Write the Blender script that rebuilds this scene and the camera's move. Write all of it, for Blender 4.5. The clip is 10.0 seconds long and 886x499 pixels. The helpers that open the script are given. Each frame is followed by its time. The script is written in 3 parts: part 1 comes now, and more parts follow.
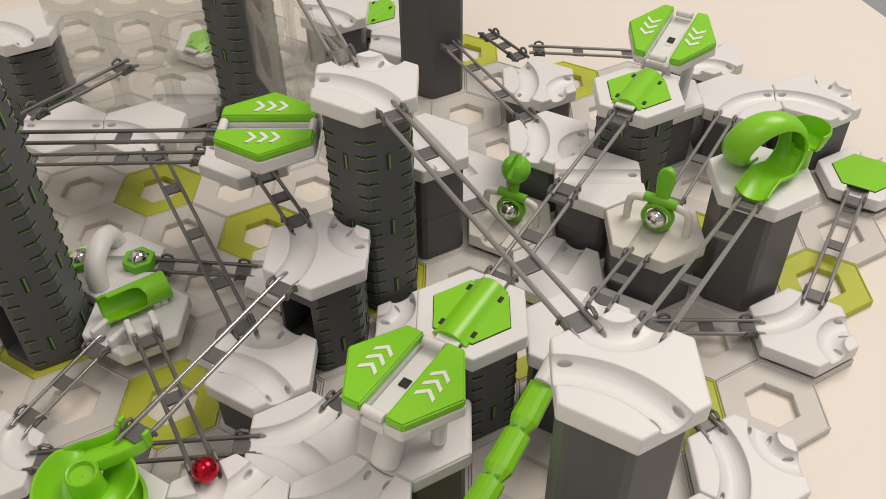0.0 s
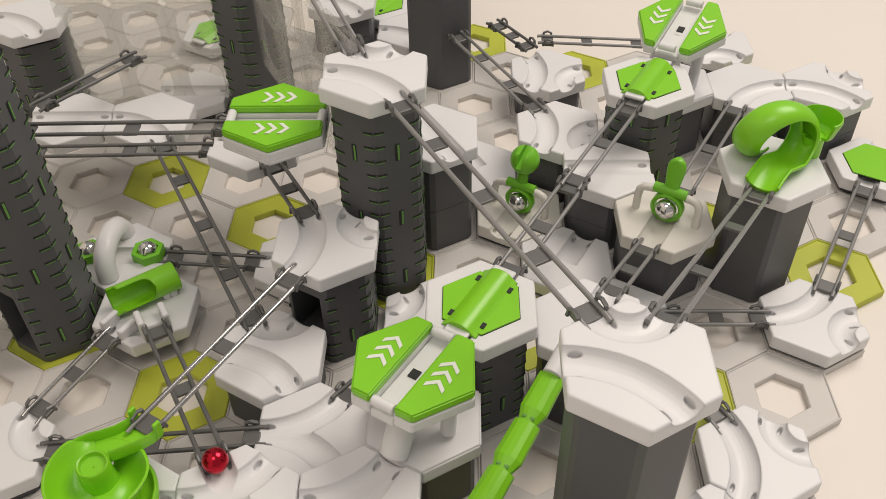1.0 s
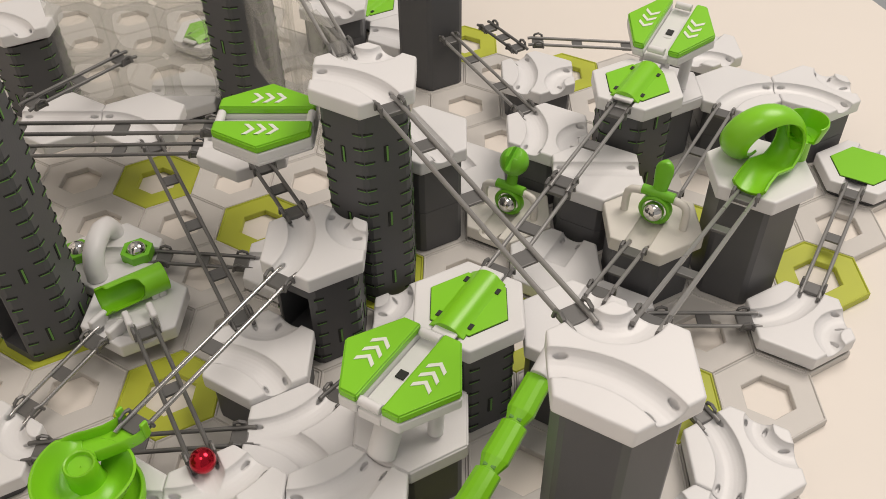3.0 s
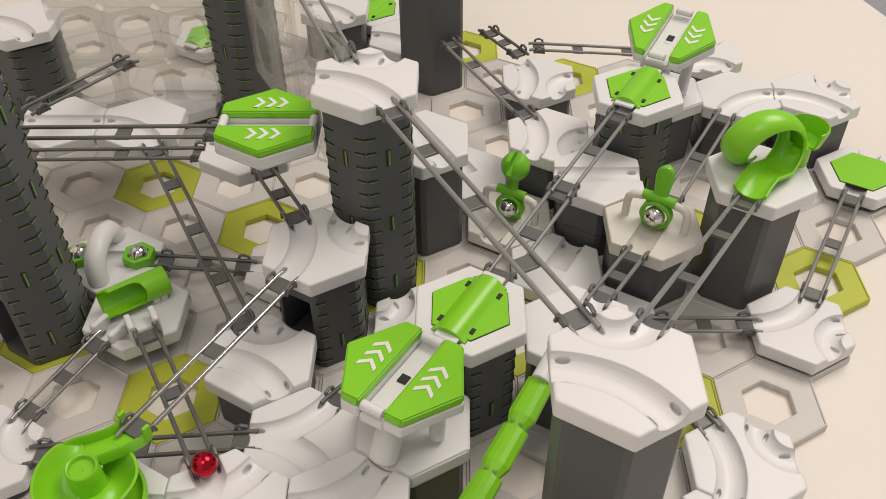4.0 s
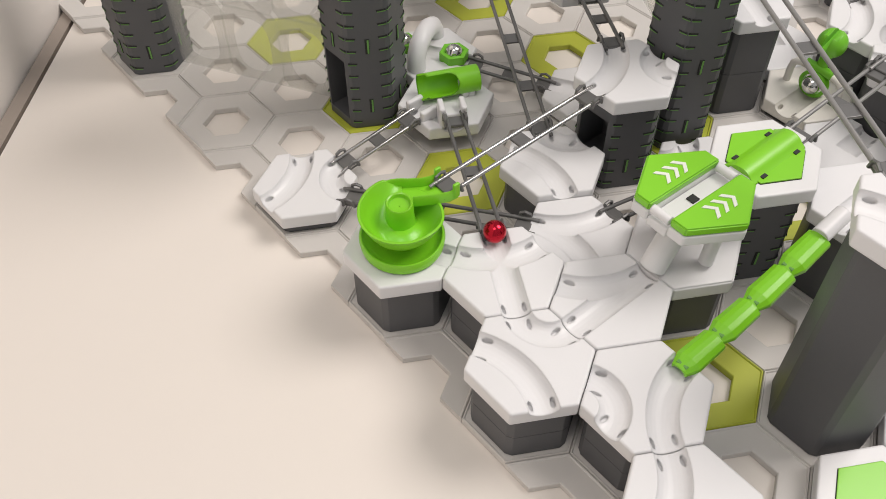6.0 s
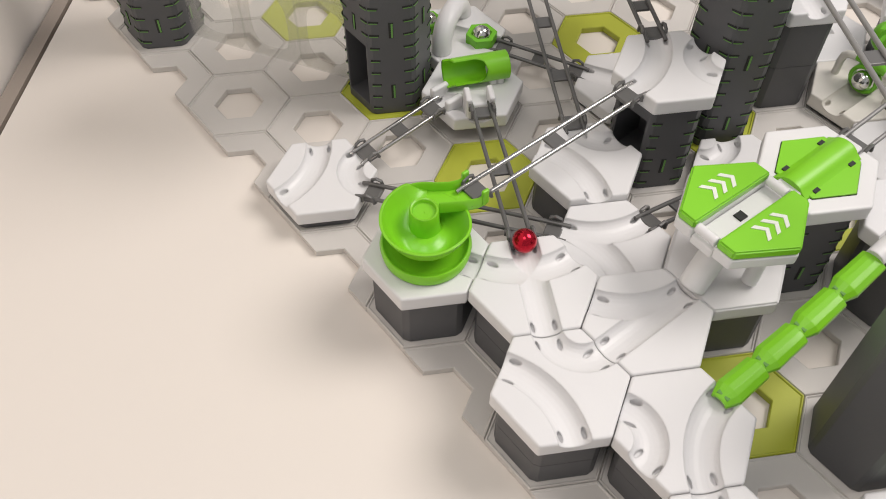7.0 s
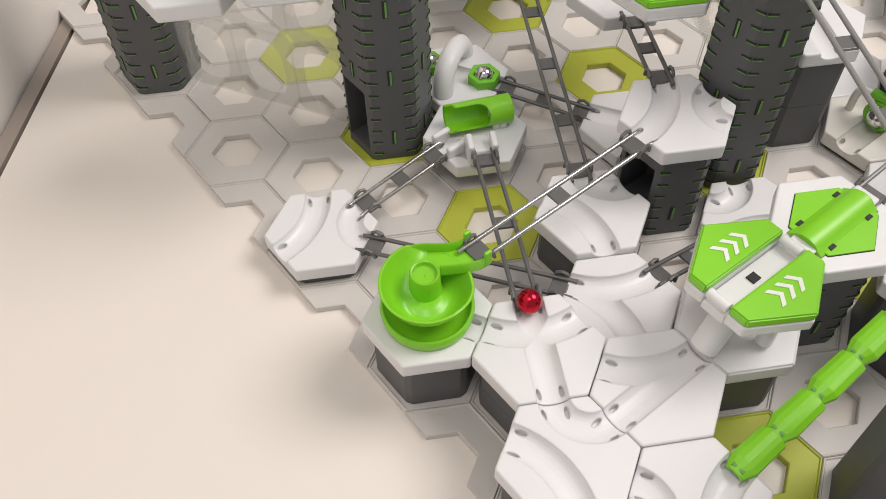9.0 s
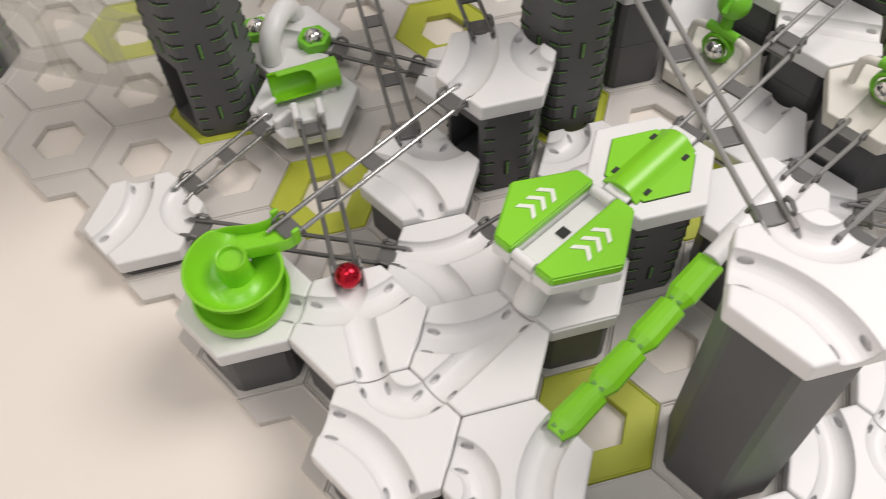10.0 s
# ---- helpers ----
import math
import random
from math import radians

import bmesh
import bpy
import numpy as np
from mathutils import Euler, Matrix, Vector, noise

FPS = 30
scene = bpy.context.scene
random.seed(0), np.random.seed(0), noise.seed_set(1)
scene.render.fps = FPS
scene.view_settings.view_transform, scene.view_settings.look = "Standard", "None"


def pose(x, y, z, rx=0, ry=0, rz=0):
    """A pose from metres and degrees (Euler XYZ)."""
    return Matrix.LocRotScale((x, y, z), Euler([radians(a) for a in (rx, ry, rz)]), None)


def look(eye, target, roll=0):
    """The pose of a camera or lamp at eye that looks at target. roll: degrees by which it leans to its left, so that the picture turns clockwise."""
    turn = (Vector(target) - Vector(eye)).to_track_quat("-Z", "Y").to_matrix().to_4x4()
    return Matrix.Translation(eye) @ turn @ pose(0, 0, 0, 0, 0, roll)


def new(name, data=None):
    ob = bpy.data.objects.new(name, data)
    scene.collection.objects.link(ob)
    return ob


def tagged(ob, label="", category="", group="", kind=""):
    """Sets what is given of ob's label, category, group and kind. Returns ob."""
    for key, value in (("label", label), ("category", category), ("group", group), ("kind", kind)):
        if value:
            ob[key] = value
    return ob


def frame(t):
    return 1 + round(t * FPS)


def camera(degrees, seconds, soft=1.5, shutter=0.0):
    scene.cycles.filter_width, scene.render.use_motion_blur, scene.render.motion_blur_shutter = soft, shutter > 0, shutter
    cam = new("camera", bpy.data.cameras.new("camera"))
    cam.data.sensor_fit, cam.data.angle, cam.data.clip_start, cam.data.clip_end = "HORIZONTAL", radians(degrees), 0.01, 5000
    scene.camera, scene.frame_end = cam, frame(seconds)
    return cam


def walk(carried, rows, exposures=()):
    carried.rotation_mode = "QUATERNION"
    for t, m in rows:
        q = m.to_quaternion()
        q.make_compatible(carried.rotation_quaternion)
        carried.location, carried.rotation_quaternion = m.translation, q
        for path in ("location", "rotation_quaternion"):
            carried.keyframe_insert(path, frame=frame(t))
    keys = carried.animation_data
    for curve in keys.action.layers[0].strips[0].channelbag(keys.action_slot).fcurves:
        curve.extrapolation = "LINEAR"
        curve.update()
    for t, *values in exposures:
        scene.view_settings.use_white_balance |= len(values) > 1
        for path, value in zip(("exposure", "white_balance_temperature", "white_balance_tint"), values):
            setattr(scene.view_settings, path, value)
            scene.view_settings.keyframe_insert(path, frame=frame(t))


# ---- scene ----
cam = camera(52.9, 10.0, soft=0.9, shutter=0.2)
PATH = [
    (0, (0.1151, -0.3881, 0.3561), (0.8276, 0.9121, -0.9862), -0.85),
    (0.5, (0.1144, -0.3868, 0.355), (0.8185, 0.9086, -0.9963), -0.91),
    (1, (0.1147, -0.3872, 0.3555), (0.806, 0.9094, -1.0013), -1.38),
    (1.5, (0.1145, -0.3876, 0.3564), (0.8091, 0.9051, -1.0025), -0.97),
    (2, (0.1151, -0.3886, 0.3568), (0.8162, 0.9008, -1.0018), -0.74),
    (2.5, (0.1166, -0.389, 0.3565), (0.8197, 0.8987, -1.0027), -0.82),
    (4, (0.1146, -0.3889, 0.3574), (0.8261, 0.9051, -0.9914), -0.54),
    (4.5, (0.1145, -0.3906, 0.3573), (0.7789, 0.8898, -1.0281), -0.41),
    (5, (0.1022, -0.4072, 0.3592), (0.4798, 0.8423, -1.1561), -1.87),
    (5.5, (0.0727, -0.4295, 0.3542), (0.3178, 0.8801, -1.1374), -1.52),
    (6.8, (0.0535, -0.3989, 0.3531), (0.2677, 0.8139, -1.2211), 0.99),
    (7, (0.0555, -0.3879, 0.3511), (0.2517, 0.8169, -1.2331), 0.79),
    (7.5, (0.0577, -0.3762, 0.3544), (0.2356, 0.8396, -1.2237), 0.41),
    (8, (0.0617, -0.3679, 0.3551), (0.2325, 0.831, -1.2366), -0.14),
    (8.5, (0.0646, -0.3596, 0.3553), (0.2269, 0.828, -1.2457), -0.75),
    (9, (0.0643, -0.3603, 0.3574), (0.2336, 0.8485, -1.2269), -1.06),
    (9.5, (0.074, -0.3714, 0.3543), (0.2271, 0.8134, -1.2497), -2.77),
    (10, (0.1255, -0.3566, 0.3502), (0.3694, 0.7441, -1.3018), -2.71),
]
EXPOSURES = ((0, -0.4, 6800, 10), (4.4, -0.4, 6800, 10), (5.0, -0.26, 6600, 10), (5.6, -0.12, 6400, 10), (9.6, -0.1, 6400, 10), (10, -0.14, 6400, 10))
walk(cam, [(t, look(eye, target, roll)) for t, eye, target, roll in PATH], EXPOSURES)

# ---- world, light ----
world = bpy.data.worlds.new("room")
scene.world = world
world.use_nodes = True
bg = world.node_tree.nodes["Background"]
bg.inputs["Color"].default_value = (0.96, 0.95, 0.95, 1)
bg.inputs["Strength"].default_value = 0.44


def area_lamp(name, eye, target, size, watts, colour):
    lamp = bpy.data.lights.new(name, "AREA")
    lamp.shape, lamp.size, lamp.energy, lamp.color = "DISK", size, watts, colour
    ob = new(name, lamp)
    ob.matrix_world = look(eye, target)
    return ob


area_lamp("room_lamp_light", (1.2, -0.02, 1.5), (0.2, -0.05, 0), 0.95, 24, (1.0, 0.92, 0.86))
# added fill from above and behind the camera, no known fitting there
area_lamp("overhead_fill_light", (-0.2, -0.7, 2.1), (0.1, -0.05, 0), 0.8, 9.5, (1.0, 0.94, 0.89))


# ---- materials ----
def material(name, colour, rough=0.4, metal=0.0, vary=0.06, grain=900.0, bump=0.05, bevel=0.0, spec=0.5, stain=25.0, rand=0.0):
    m = bpy.data.materials.new(name)
    m.use_nodes = True
    nt = m.node_tree
    nd, ln = nt.nodes, nt.links
    b = nd["Principled BSDF"]
    b.inputs["Metallic"].default_value = metal
    b.inputs["Specular IOR Level"].default_value = spec
    co = nd.new("ShaderNodeTexCoord")
    n1 = nd.new("ShaderNodeTexNoise")
    n1.inputs["Scale"].default_value, n1.inputs["Detail"].default_value = stain, 4
    n2 = nd.new("ShaderNodeTexNoise")
    n2.inputs["Scale"].default_value, n2.inputs["Detail"].default_value = grain, 2
    ln.new(co.outputs["Object"], n1.inputs["Vector"])
    ln.new(co.outputs["Object"], n2.inputs["Vector"])
    ramp = nd.new("ShaderNodeMapRange")
    ramp.inputs["To Min"].default_value, ramp.inputs["To Max"].default_value = 1 - vary, 1 + vary
    ln.new(n1.outputs["Fac"], ramp.inputs["Value"])
    hsv = nd.new("ShaderNodeHueSaturation")
    hsv.inputs["Color"].default_value = (*colour, 1)
    if rand:
        info = nd.new("ShaderNodeObjectInfo")
        r2 = nd.new("ShaderNodeMapRange")
        r2.inputs["To Min"].default_value, r2.inputs["To Max"].default_value = 1 - rand, 1 + rand
        mul = nd.new("ShaderNodeMath")
        mul.operation = "MULTIPLY"
        ln.new(info.outputs["Random"], r2.inputs["Value"])
        ln.new(r2.outputs["Result"], mul.inputs[0])
        ln.new(ramp.outputs["Result"], mul.inputs[1])
        ln.new(mul.outputs["Value"], hsv.inputs["Value"])
    else:
        ln.new(ramp.outputs["Result"], hsv.inputs["Value"])
    ln.new(hsv.outputs["Color"], b.inputs["Base Color"])
    rr = nd.new("ShaderNodeMapRange")
    rr.inputs["To Min"].default_value, rr.inputs["To Max"].default_value = max(rough - 0.08, 0.02), rough + 0.1
    ln.new(n1.outputs["Fac"], rr.inputs["Value"])
    ln.new(rr.outputs["Result"], b.inputs["Roughness"])
    bp = nd.new("ShaderNodeBump")
    bp.inputs["Strength"].default_value, bp.inputs["Distance"].default_value = bump, 0.0005
    ln.new(n2.outputs["Fac"], bp.inputs["Height"])
    if bevel:
        bv = nd.new("ShaderNodeBevel")
        bv.samples = 4
        bv.inputs["Radius"].default_value = bevel
        ln.new(bv.outputs["Normal"], bp.inputs["Normal"])
    ln.new(bp.outputs["Normal"], b.inputs["Normal"])
    return m


WHITE = material("white_plastic", (0.745, 0.74, 0.745), 0.36, bevel=0.0013, vary=0.025)
CREAM = material("cream_plastic", (0.68, 0.655, 0.6), 0.4, bevel=0.0009, vary=0.03)
PALE = material("pale_grey_plastic", (0.6, 0.575, 0.545), 0.45, vary=0.05, rand=0.05)
LIME_CELL = material("yellow_green_card", (0.46, 0.5, 0.05), 0.5, vary=0.08, rand=0.06)
GREEN = material("lime_green_plastic", (0.225, 0.6, 0.02), 0.3, bevel=0.0006, vary=0.05)
LEAF = material("mid_green_plastic", (0.165, 0.5, 0.022), 0.35, bevel=0.0005, vary=0.05)
DARK = material("dark_grey_plastic", (0.09, 0.091, 0.096), 0.48, bevel=0.0006, vary=0.1, bump=0.1)
SLOT = material("slot_black", (0.014, 0.015, 0.014), 0.6)
LID_GREEN = material("slot_green", (0.14, 0.34, 0.07), 0.5)
RAIL = material("grey_rail_plastic", (0.23, 0.225, 0.22), 0.3, vary=0.08, spec=0.7)
RAIL_LIGHT = material("silver_rail_metal", (0.5, 0.49, 0.48), 0.22, 0.85, vary=0.06, spec=0.8)
RAIL_DARK = material("dark_rail_plastic", (0.12, 0.118, 0.115), 0.32, vary=0.08, spec=0.7)
CHROME = material("polished_steel", (0.75, 0.74, 0.72), 0.12, 1.0, vary=0.02, bump=0.0)
RED = material("red_metallic", (0.5, 0.012, 0.03), 0.16, 0.85, vary=0.04, bump=0.0)
TABLE = material("cream_laminate_table", (0.78, 0.725, 0.665), 0.5, vary=0.02, grain=500, bump=0.04, stain=6)
WALL = material("off_white_wall_paint", (0.8, 0.75, 0.7), 0.8, vary=0.04, grain=300, stain=5)
# floor brown, also used to colour in the shadow gap at the wall
BROWN = material("brown_floor_and_gap_shade", (0.34, 0.29, 0.25), 0.5, vary=0.1, stain=8)
PRINT = material("white_print", (0.75, 0.78, 0.7), 0.5, vary=0.02)


def clear_material(name, tint, alpha):
    m = bpy.data.materials.new(name)
    m.use_nodes = True
    nt = m.node_tree
    nd, ln = nt.nodes, nt.links
    out = nd["Material Output"]
    tr = nd.new("ShaderNodeBsdfTransparent")
    tr.inputs["Color"].default_value = (*tint, 1)
    b = nd["Principled BSDF"]
    b.inputs["Base Color"].default_value = (0.75, 0.74, 0.72, 1)
    b.inputs["Roughness"].default_value = 0.18
    no = nd.new("ShaderNodeTexNoise")
    no.inputs["Scale"].default_value = 60
    mr = nd.new("ShaderNodeMapRange")
    mr.inputs["To Min"].default_value, mr.inputs["To Max"].default_value = alpha - 0.05, alpha + 0.05
    ln.new(no.outputs["Fac"], mr.inputs["Value"])
    mix = nd.new("ShaderNodeMixShader")
    ln.new(mr.outputs["Result"], mix.inputs["Fac"])
    ln.new(tr.outputs["BSDF"], mix.inputs[1])
    ln.new(b.outputs["BSDF"], mix.inputs[2])
    ln.new(mix.outputs["Shader"], out.inputs["Surface"])
    return m


CLEAR = clear_material("clear_plastic", (0.95, 0.95, 0.94), 0.15)
# pale veil for the haze seen through the clear walls
HAZE = clear_material("wall_haze", (0.98, 0.98, 0.97), 0.17)

# ---- lattice: cells of 50 mm between flats, flats facing +y and -y ----
P = 0.05
APO = 0.0248                   # apothem of a tile
RAD = APO * 2 / math.sqrt(3)   # circumradius of a tile
THICK = 0.0085


def cell(i, j):
    return Vector((i * P * math.sqrt(3) / 2, (j + i / 2) * P, 0))


def heading(e):
    """The direction of edge e of a cell: 0 is 30 degrees, then every 60."""
    a = radians(30 + 60 * e)
    return Vector((math.cos(a), math.sin(a), 0))


# ---- mesh helpers ----
def mesh_of(name, bm, mat, smooth=False):
    me = bpy.data.meshes.new(name)
    bmesh.ops.recalc_face_normals(bm, faces=bm.faces)
    bm.to_mesh(me)
    bm.free()
    me.materials.append(mat)
    if smooth:
        for p in me.polygons:
            p.use_smooth = True
        me.set_sharp_from_angle(angle=radians(40))
    return me


def part(name, bm, mat, parent=None, label="", smooth=False):
    me = bm if isinstance(bm, bpy.types.Mesh) else mesh_of(name, bm, mat, smooth)
    ob = new(name, me)
    if parent:
        ob.parent = parent
    if label:
        tagged(ob, label)
    return ob


def prism(bm, pts, z0, z1):
    lo = [bm.verts.new((x, y, z0)) for x, y in pts]
    hi = [bm.verts.new((x, y, z1)) for x, y in pts]
    n = len(pts)
    bm.faces.new(lo[::-1])
    bm.faces.new(hi)
    for k in range(n):
        bm.faces.new((lo[k], lo[(k + 1) % n], hi[(k + 1) % n], hi[k]))
    return lo + hi


def ngon(r, n=6, turn=0.0, centre=(0, 0)):
    return [(centre[0] + r * math.cos(turn + 2 * math.pi * k / n), centre[1] + r * math.sin(turn + 2 * math.pi * k / n)) for k in range(n)]


def box(bm, m, sx, sy, sz, bev=0.0):
    v = bmesh.ops.create_cube(bm, size=1, matrix=m @ Matrix.Diagonal((sx, sy, sz, 1)))["verts"]
    if bev:
        es = list({e for w in v for e in w.link_edges})
        bmesh.ops.bevel(bm, geom=es, offset=bev, segments=2, affect="EDGES", profile=0.5)


def sweep(bm, path, profile, up=Vector((0, 0, 1)), caps=True, ups=None):
    """Sweeps a closed profile of (side, up) offsets along the points of path."""
    rings = []
    for k, p in enumerate(path):
        d = (path[min(k + 1, len(path) - 1)] - path[max(k - 1, 0)]).normalized()
        u0 = ups[k] if ups else up
        s = d.cross(u0).normalized()
        u = s.cross(d).normalized()
        rings.append([bm.verts.new(p + s * a + u * b) for a, b in profile])
    n = len(profile)
    for a, b in zip(rings, rings[1:]):
        for k in range(n):
            bm.faces.new((a[k], a[(k + 1) % n], b[(k + 1) % n], b[k]))
    if caps:
        bm.faces.new(rings[0][::-1])
        bm.faces.new(rings[-1])


def disc(r, n=8, turn=0.0):
    return [(r * math.cos(turn + 2 * math.pi * k / n), r * math.sin(turn + 2 * math.pi * k / n)) for k in range(n)]


def rod(bm, a, b, r, n=8):
    a, b = Vector(a), Vector(b)
    up = Vector((0, 0, 1)) if abs((b - a).normalized().z) < 0.95 else Vector((1, 0, 0))
    sweep(bm, [a, b], disc(r, n), up)


def lathe(bm, prof, n=40, a0=0.0, a1=2 * math.pi, lift=None):
    """Turns a closed profile of (r, z) round the z axis, from a0 to a1, lifted by lift(angle)."""
    full = abs(a1 - a0 - 2 * math.pi) < 1e-6
    rings = []
    for k in range(n if full else n + 1):
        a = a0 + (a1 - a0) * k / n
        dz = lift(a) if lift else 0
        rings.append([bm.verts.new((r * math.cos(a), r * math.sin(a), z + dz)) for r, z in prof])
    m = len(prof)
    pairs = list(zip(rings, rings[1:] + ([rings[0]] if full else [])))
    if not full:
        pairs = list(zip(rings, rings[1:]))
        bm.faces.new(rings[0][::-1])
        bm.faces.new(rings[-1])
    for a, b in pairs:
        for k in range(m):
            bm.faces.new((a[k], a[(k + 1) % m], b[(k + 1) % m], b[k]))


def carved(me, cuts):
    """The mesh me with the bmeshes in cuts taken out of it."""
    ob = new("blank", me)
    tools = []
    for bm in cuts:
        tools.append(new("cut", mesh_of("cut", bm, me.materials[0])))
        mod = ob.modifiers.new("cut", "BOOLEAN")
        mod.operation, mod.object, mod.solver = "DIFFERENCE", tools[-1], "EXACT"
    dg = bpy.context.evaluated_depsgraph_get()
    dg.update()
    out = bpy.data.meshes.new_from_object(ob.evaluated_get(dg))
    for o in (ob, *tools):
        bpy.data.objects.remove(o)
    return out


# ---- tiles with grooves ----
def groove_path(kind, e, ext=0.004):
    """Points in the plane along a groove: W joins edges e and e+2, T edges e and e+1, S edges e and e+3, H runs from edge e to the middle."""
    if kind == "S":
        return [heading(e) * (APO + ext), -heading(e) * (APO + ext)]
    if kind == "H":
        return [heading(e) * (APO + ext), heading(e) * -0.002]
    if kind == "W":
        c, r = heading(e + 1) * 2 * APO, APO * math.sqrt(3)
        a0, half = 30 + 60 * (e + 1) + 180, 30
    else:
        c = (heading(e) + heading(e + 1)).normalized() * RAD
        r, a0, half = RAD / 2, 30 + 60 * e + 30 + 180, 60
    n = 14
    pts = []
    for k in range(n + 1):
        a = radians(a0 + half - 2 * half * k / n)
        pts.append(c + Vector((math.cos(a), math.sin(a), 0)) * r)
    pts.insert(0, pts[0] + (pts[0] - pts[1]).normalized() * ext)
    pts.append(pts[-1] + (pts[-1] - pts[-2]).normalized() * ext)
    return pts


U_CUT = [(0.0066 * math.sin(radians(a)), -0.0001 - 0.0043 * math.cos(radians(a))) for a in range(-90, 91, 18)] + [(0.0066, 0.006), (-0.0066, 0.006)]
tile_meshes = {}


def tile_mesh(grooves, mat, sockets=True):
    key = (tuple(grooves), mat.name)
    if key in tile_meshes:
        return tile_meshes[key]
    bm = bmesh.new()
    prism(bm, ngon(RAD), 0.0, THICK)
    bmesh.ops.recalc_face_normals(bm, faces=bm.faces)
    bmesh.ops.bevel(bm, geom=list(bm.edges), offset=0.0009, segments=2, affect="EDGES", profile=0.5)
    me = mesh_of("tile", bm, mat)
    cutters = []
    for kind, e in grooves:
        bm = bmesh.new()
        sweep(bm, [p + Vector((0, 0, THICK)) for p in groove_path(kind, e)], U_CUT)
        cutters.append(bm)
        for f in {"S": (e, e + 3), "W": (e, e + 2), "T": (e, e + 1), "H": (e,)}[kind] if sockets else ():
            d = heading(f)
            bm = bmesh.new()
            for s in (-1, 1):
                side = Vector((-d.y, d.x, 0)) * 0.0048 * s
                prism(bm, [tuple((d * (APO - 0.0045) + side + d * x * 2.2 + Vector((-d.y, d.x, 0)) * y * 0.85).xy) for x, y in disc(0.0012, 10)], THICK - 0.0056, THICK + 0.002)
            cutters.append(bm)
    out = carved(me, cutters)
    out.name = "tile"
    tile_meshes[key] = out
    return out


# ---- table, wall, plates ----
bm = bmesh.new()
A, B = Vector((-0.131, 0.0, 0)), Vector((-0.088, 0.185, 0))
along = (B - A).normalized()
left = Vector((-along.y, along.x, 0))
C = Vector((0.772, 0.043, 0))
prism(bm, [tuple((A - along * 0.95).xy), tuple((C - along * 0.95).xy), tuple((C + along * 0.75).xy), tuple((B + along * 0.75).xy)], -0.034, -0.004)
table = part("table_top", bm, TABLE)
tagged(table, "cream laminate table top under the marble run", "table", kind="structure")
# shadow gap along the wall, put in as a brown strip
bm = bmesh.new()
prism(bm, [tuple((A - along * 0.95 + left * 0.003).xy), tuple((B + along * 0.75 + left * 0.003).xy), tuple((B + along * 0.75 + left * 0.012).xy), tuple((A - along * 0.95 + left * 0.012).xy)], -0.034, -0.0045)
tagged(part("trim", bm, BROWN), "narrow brown strip coloured as the shadow gap between table and wall", "trim", kind="structure")
bm = bmesh.new()
prism(bm, [tuple((A - along * 0.95 + left * 0.014).xy), tuple((B + along * 0.75 + left * 0.014).xy), tuple((B + along * 0.75 + left * 0.09).xy), tuple((A - along * 0.95 + left * 0.09).xy)], -0.75, 1.2)
tagged(part("wall_west", bm, WALL), "off-white painted wall beside the table", "wall", kind="structure")
for foot in (A - along * 0.85 - left * 0.06, B + along * 0.65 - left * 0.06, C - along * 0.85 + left * 0.06, C + along * 0.65 + left * 0.06):
    bm = bmesh.new()
    prism(bm, ngon(0.022, 16, 0, (foot.x, foot.y)), -0.7605, -0.0342)
    tagged(part("table_leg", bm, WALL), "plain pale round table leg under the table top", "table leg", kind="structure")
bm = bmesh.new()
box(bm, Matrix.Translation((0.45, 0.0, -0.78)), 3.0, 3.4, 0.04)
tagged(part("floor", bm, BROWN), "brown floor below the table", "floor", kind="structure")

LIME = {(4, 0), (5, -2), (3, -3), (2, -1), (1, 1), (11, -9), (5, -7), (6, -4), (11, -4), (10, -7), (7, -6), (8, -8), (10, -2), (9, -10), (13, -7)}


def ring_mesh(mat, half=False):
    bm = bmesh.new()
    ro, ri, rh = 0.02875, 0.0272, 0.0138
    levels = [(rh, -0.0038), (rh, -0.0004), (rh + 0.0005, 0.0), (ri, 0.0), (ri + 0.0006, 0.0007), (ro - 0.0004, 0.0007), (ro, 0.0), (ro, -0.0038)]
    ks = range(-1, 3) if half else range(6)
    rings = [[bm.verts.new((r * math.cos(radians(60 * k)), r * math.sin(radians(60 * k)), z)) for r, z in levels] for k in ks]
    pairs = list(zip(rings, rings[1:])) + ([] if half else [(rings[-1], rings[0])])
    for a, b in pairs:
        for q in range(len(levels)):
            bm.faces.new((a[q], b[q], b[(q + 1) % len(levels)], a[(q + 1) % len(levels)]))
    if half:
        bm.faces.new(rings[0])
        bm.faces.new(rings[-1][::-1])
    return mesh_of("cell", bm, mat)


def build_plates():
    base = tagged(new("base_plate"), "pale grey plastic base plates of hexagonal cells with holes, some yellow-green", "base plate")
    full, lime, halfm = ring_mesh(PALE), ring_mesh(LIME_CELL), ring_mesh(PALE, True)
    for i in range(-3, 15):
        for j in range(-9, 11):
            q = 2 * i + j
            if q < -1 or i + j > (9 if i < 8 else 8 if i < 11 else 7) or j > 6 or (i > 13):
                continue
            me = halfm if q == -1 else (lime if (i, j) in LIME else full)
            ob = part("cell", me, PALE, base)
            ob.matrix_basis = Matrix.Translation(cell(i, j))


# ---- supports ----
def pillar_profile(f):
    """Hexagon with small flat corners, f between flats."""
    r = f / math.sqrt(3)
    pts = []
    for k in range(6):
        a, b = radians(60 * k - 4), radians(60 * k + 4)
        pts += [(r * math.cos(a) * 0.985, r * math.sin(a) * 0.985), (r * math.cos(b) * 0.985, r * math.sin(b) * 0.985)]
    return pts


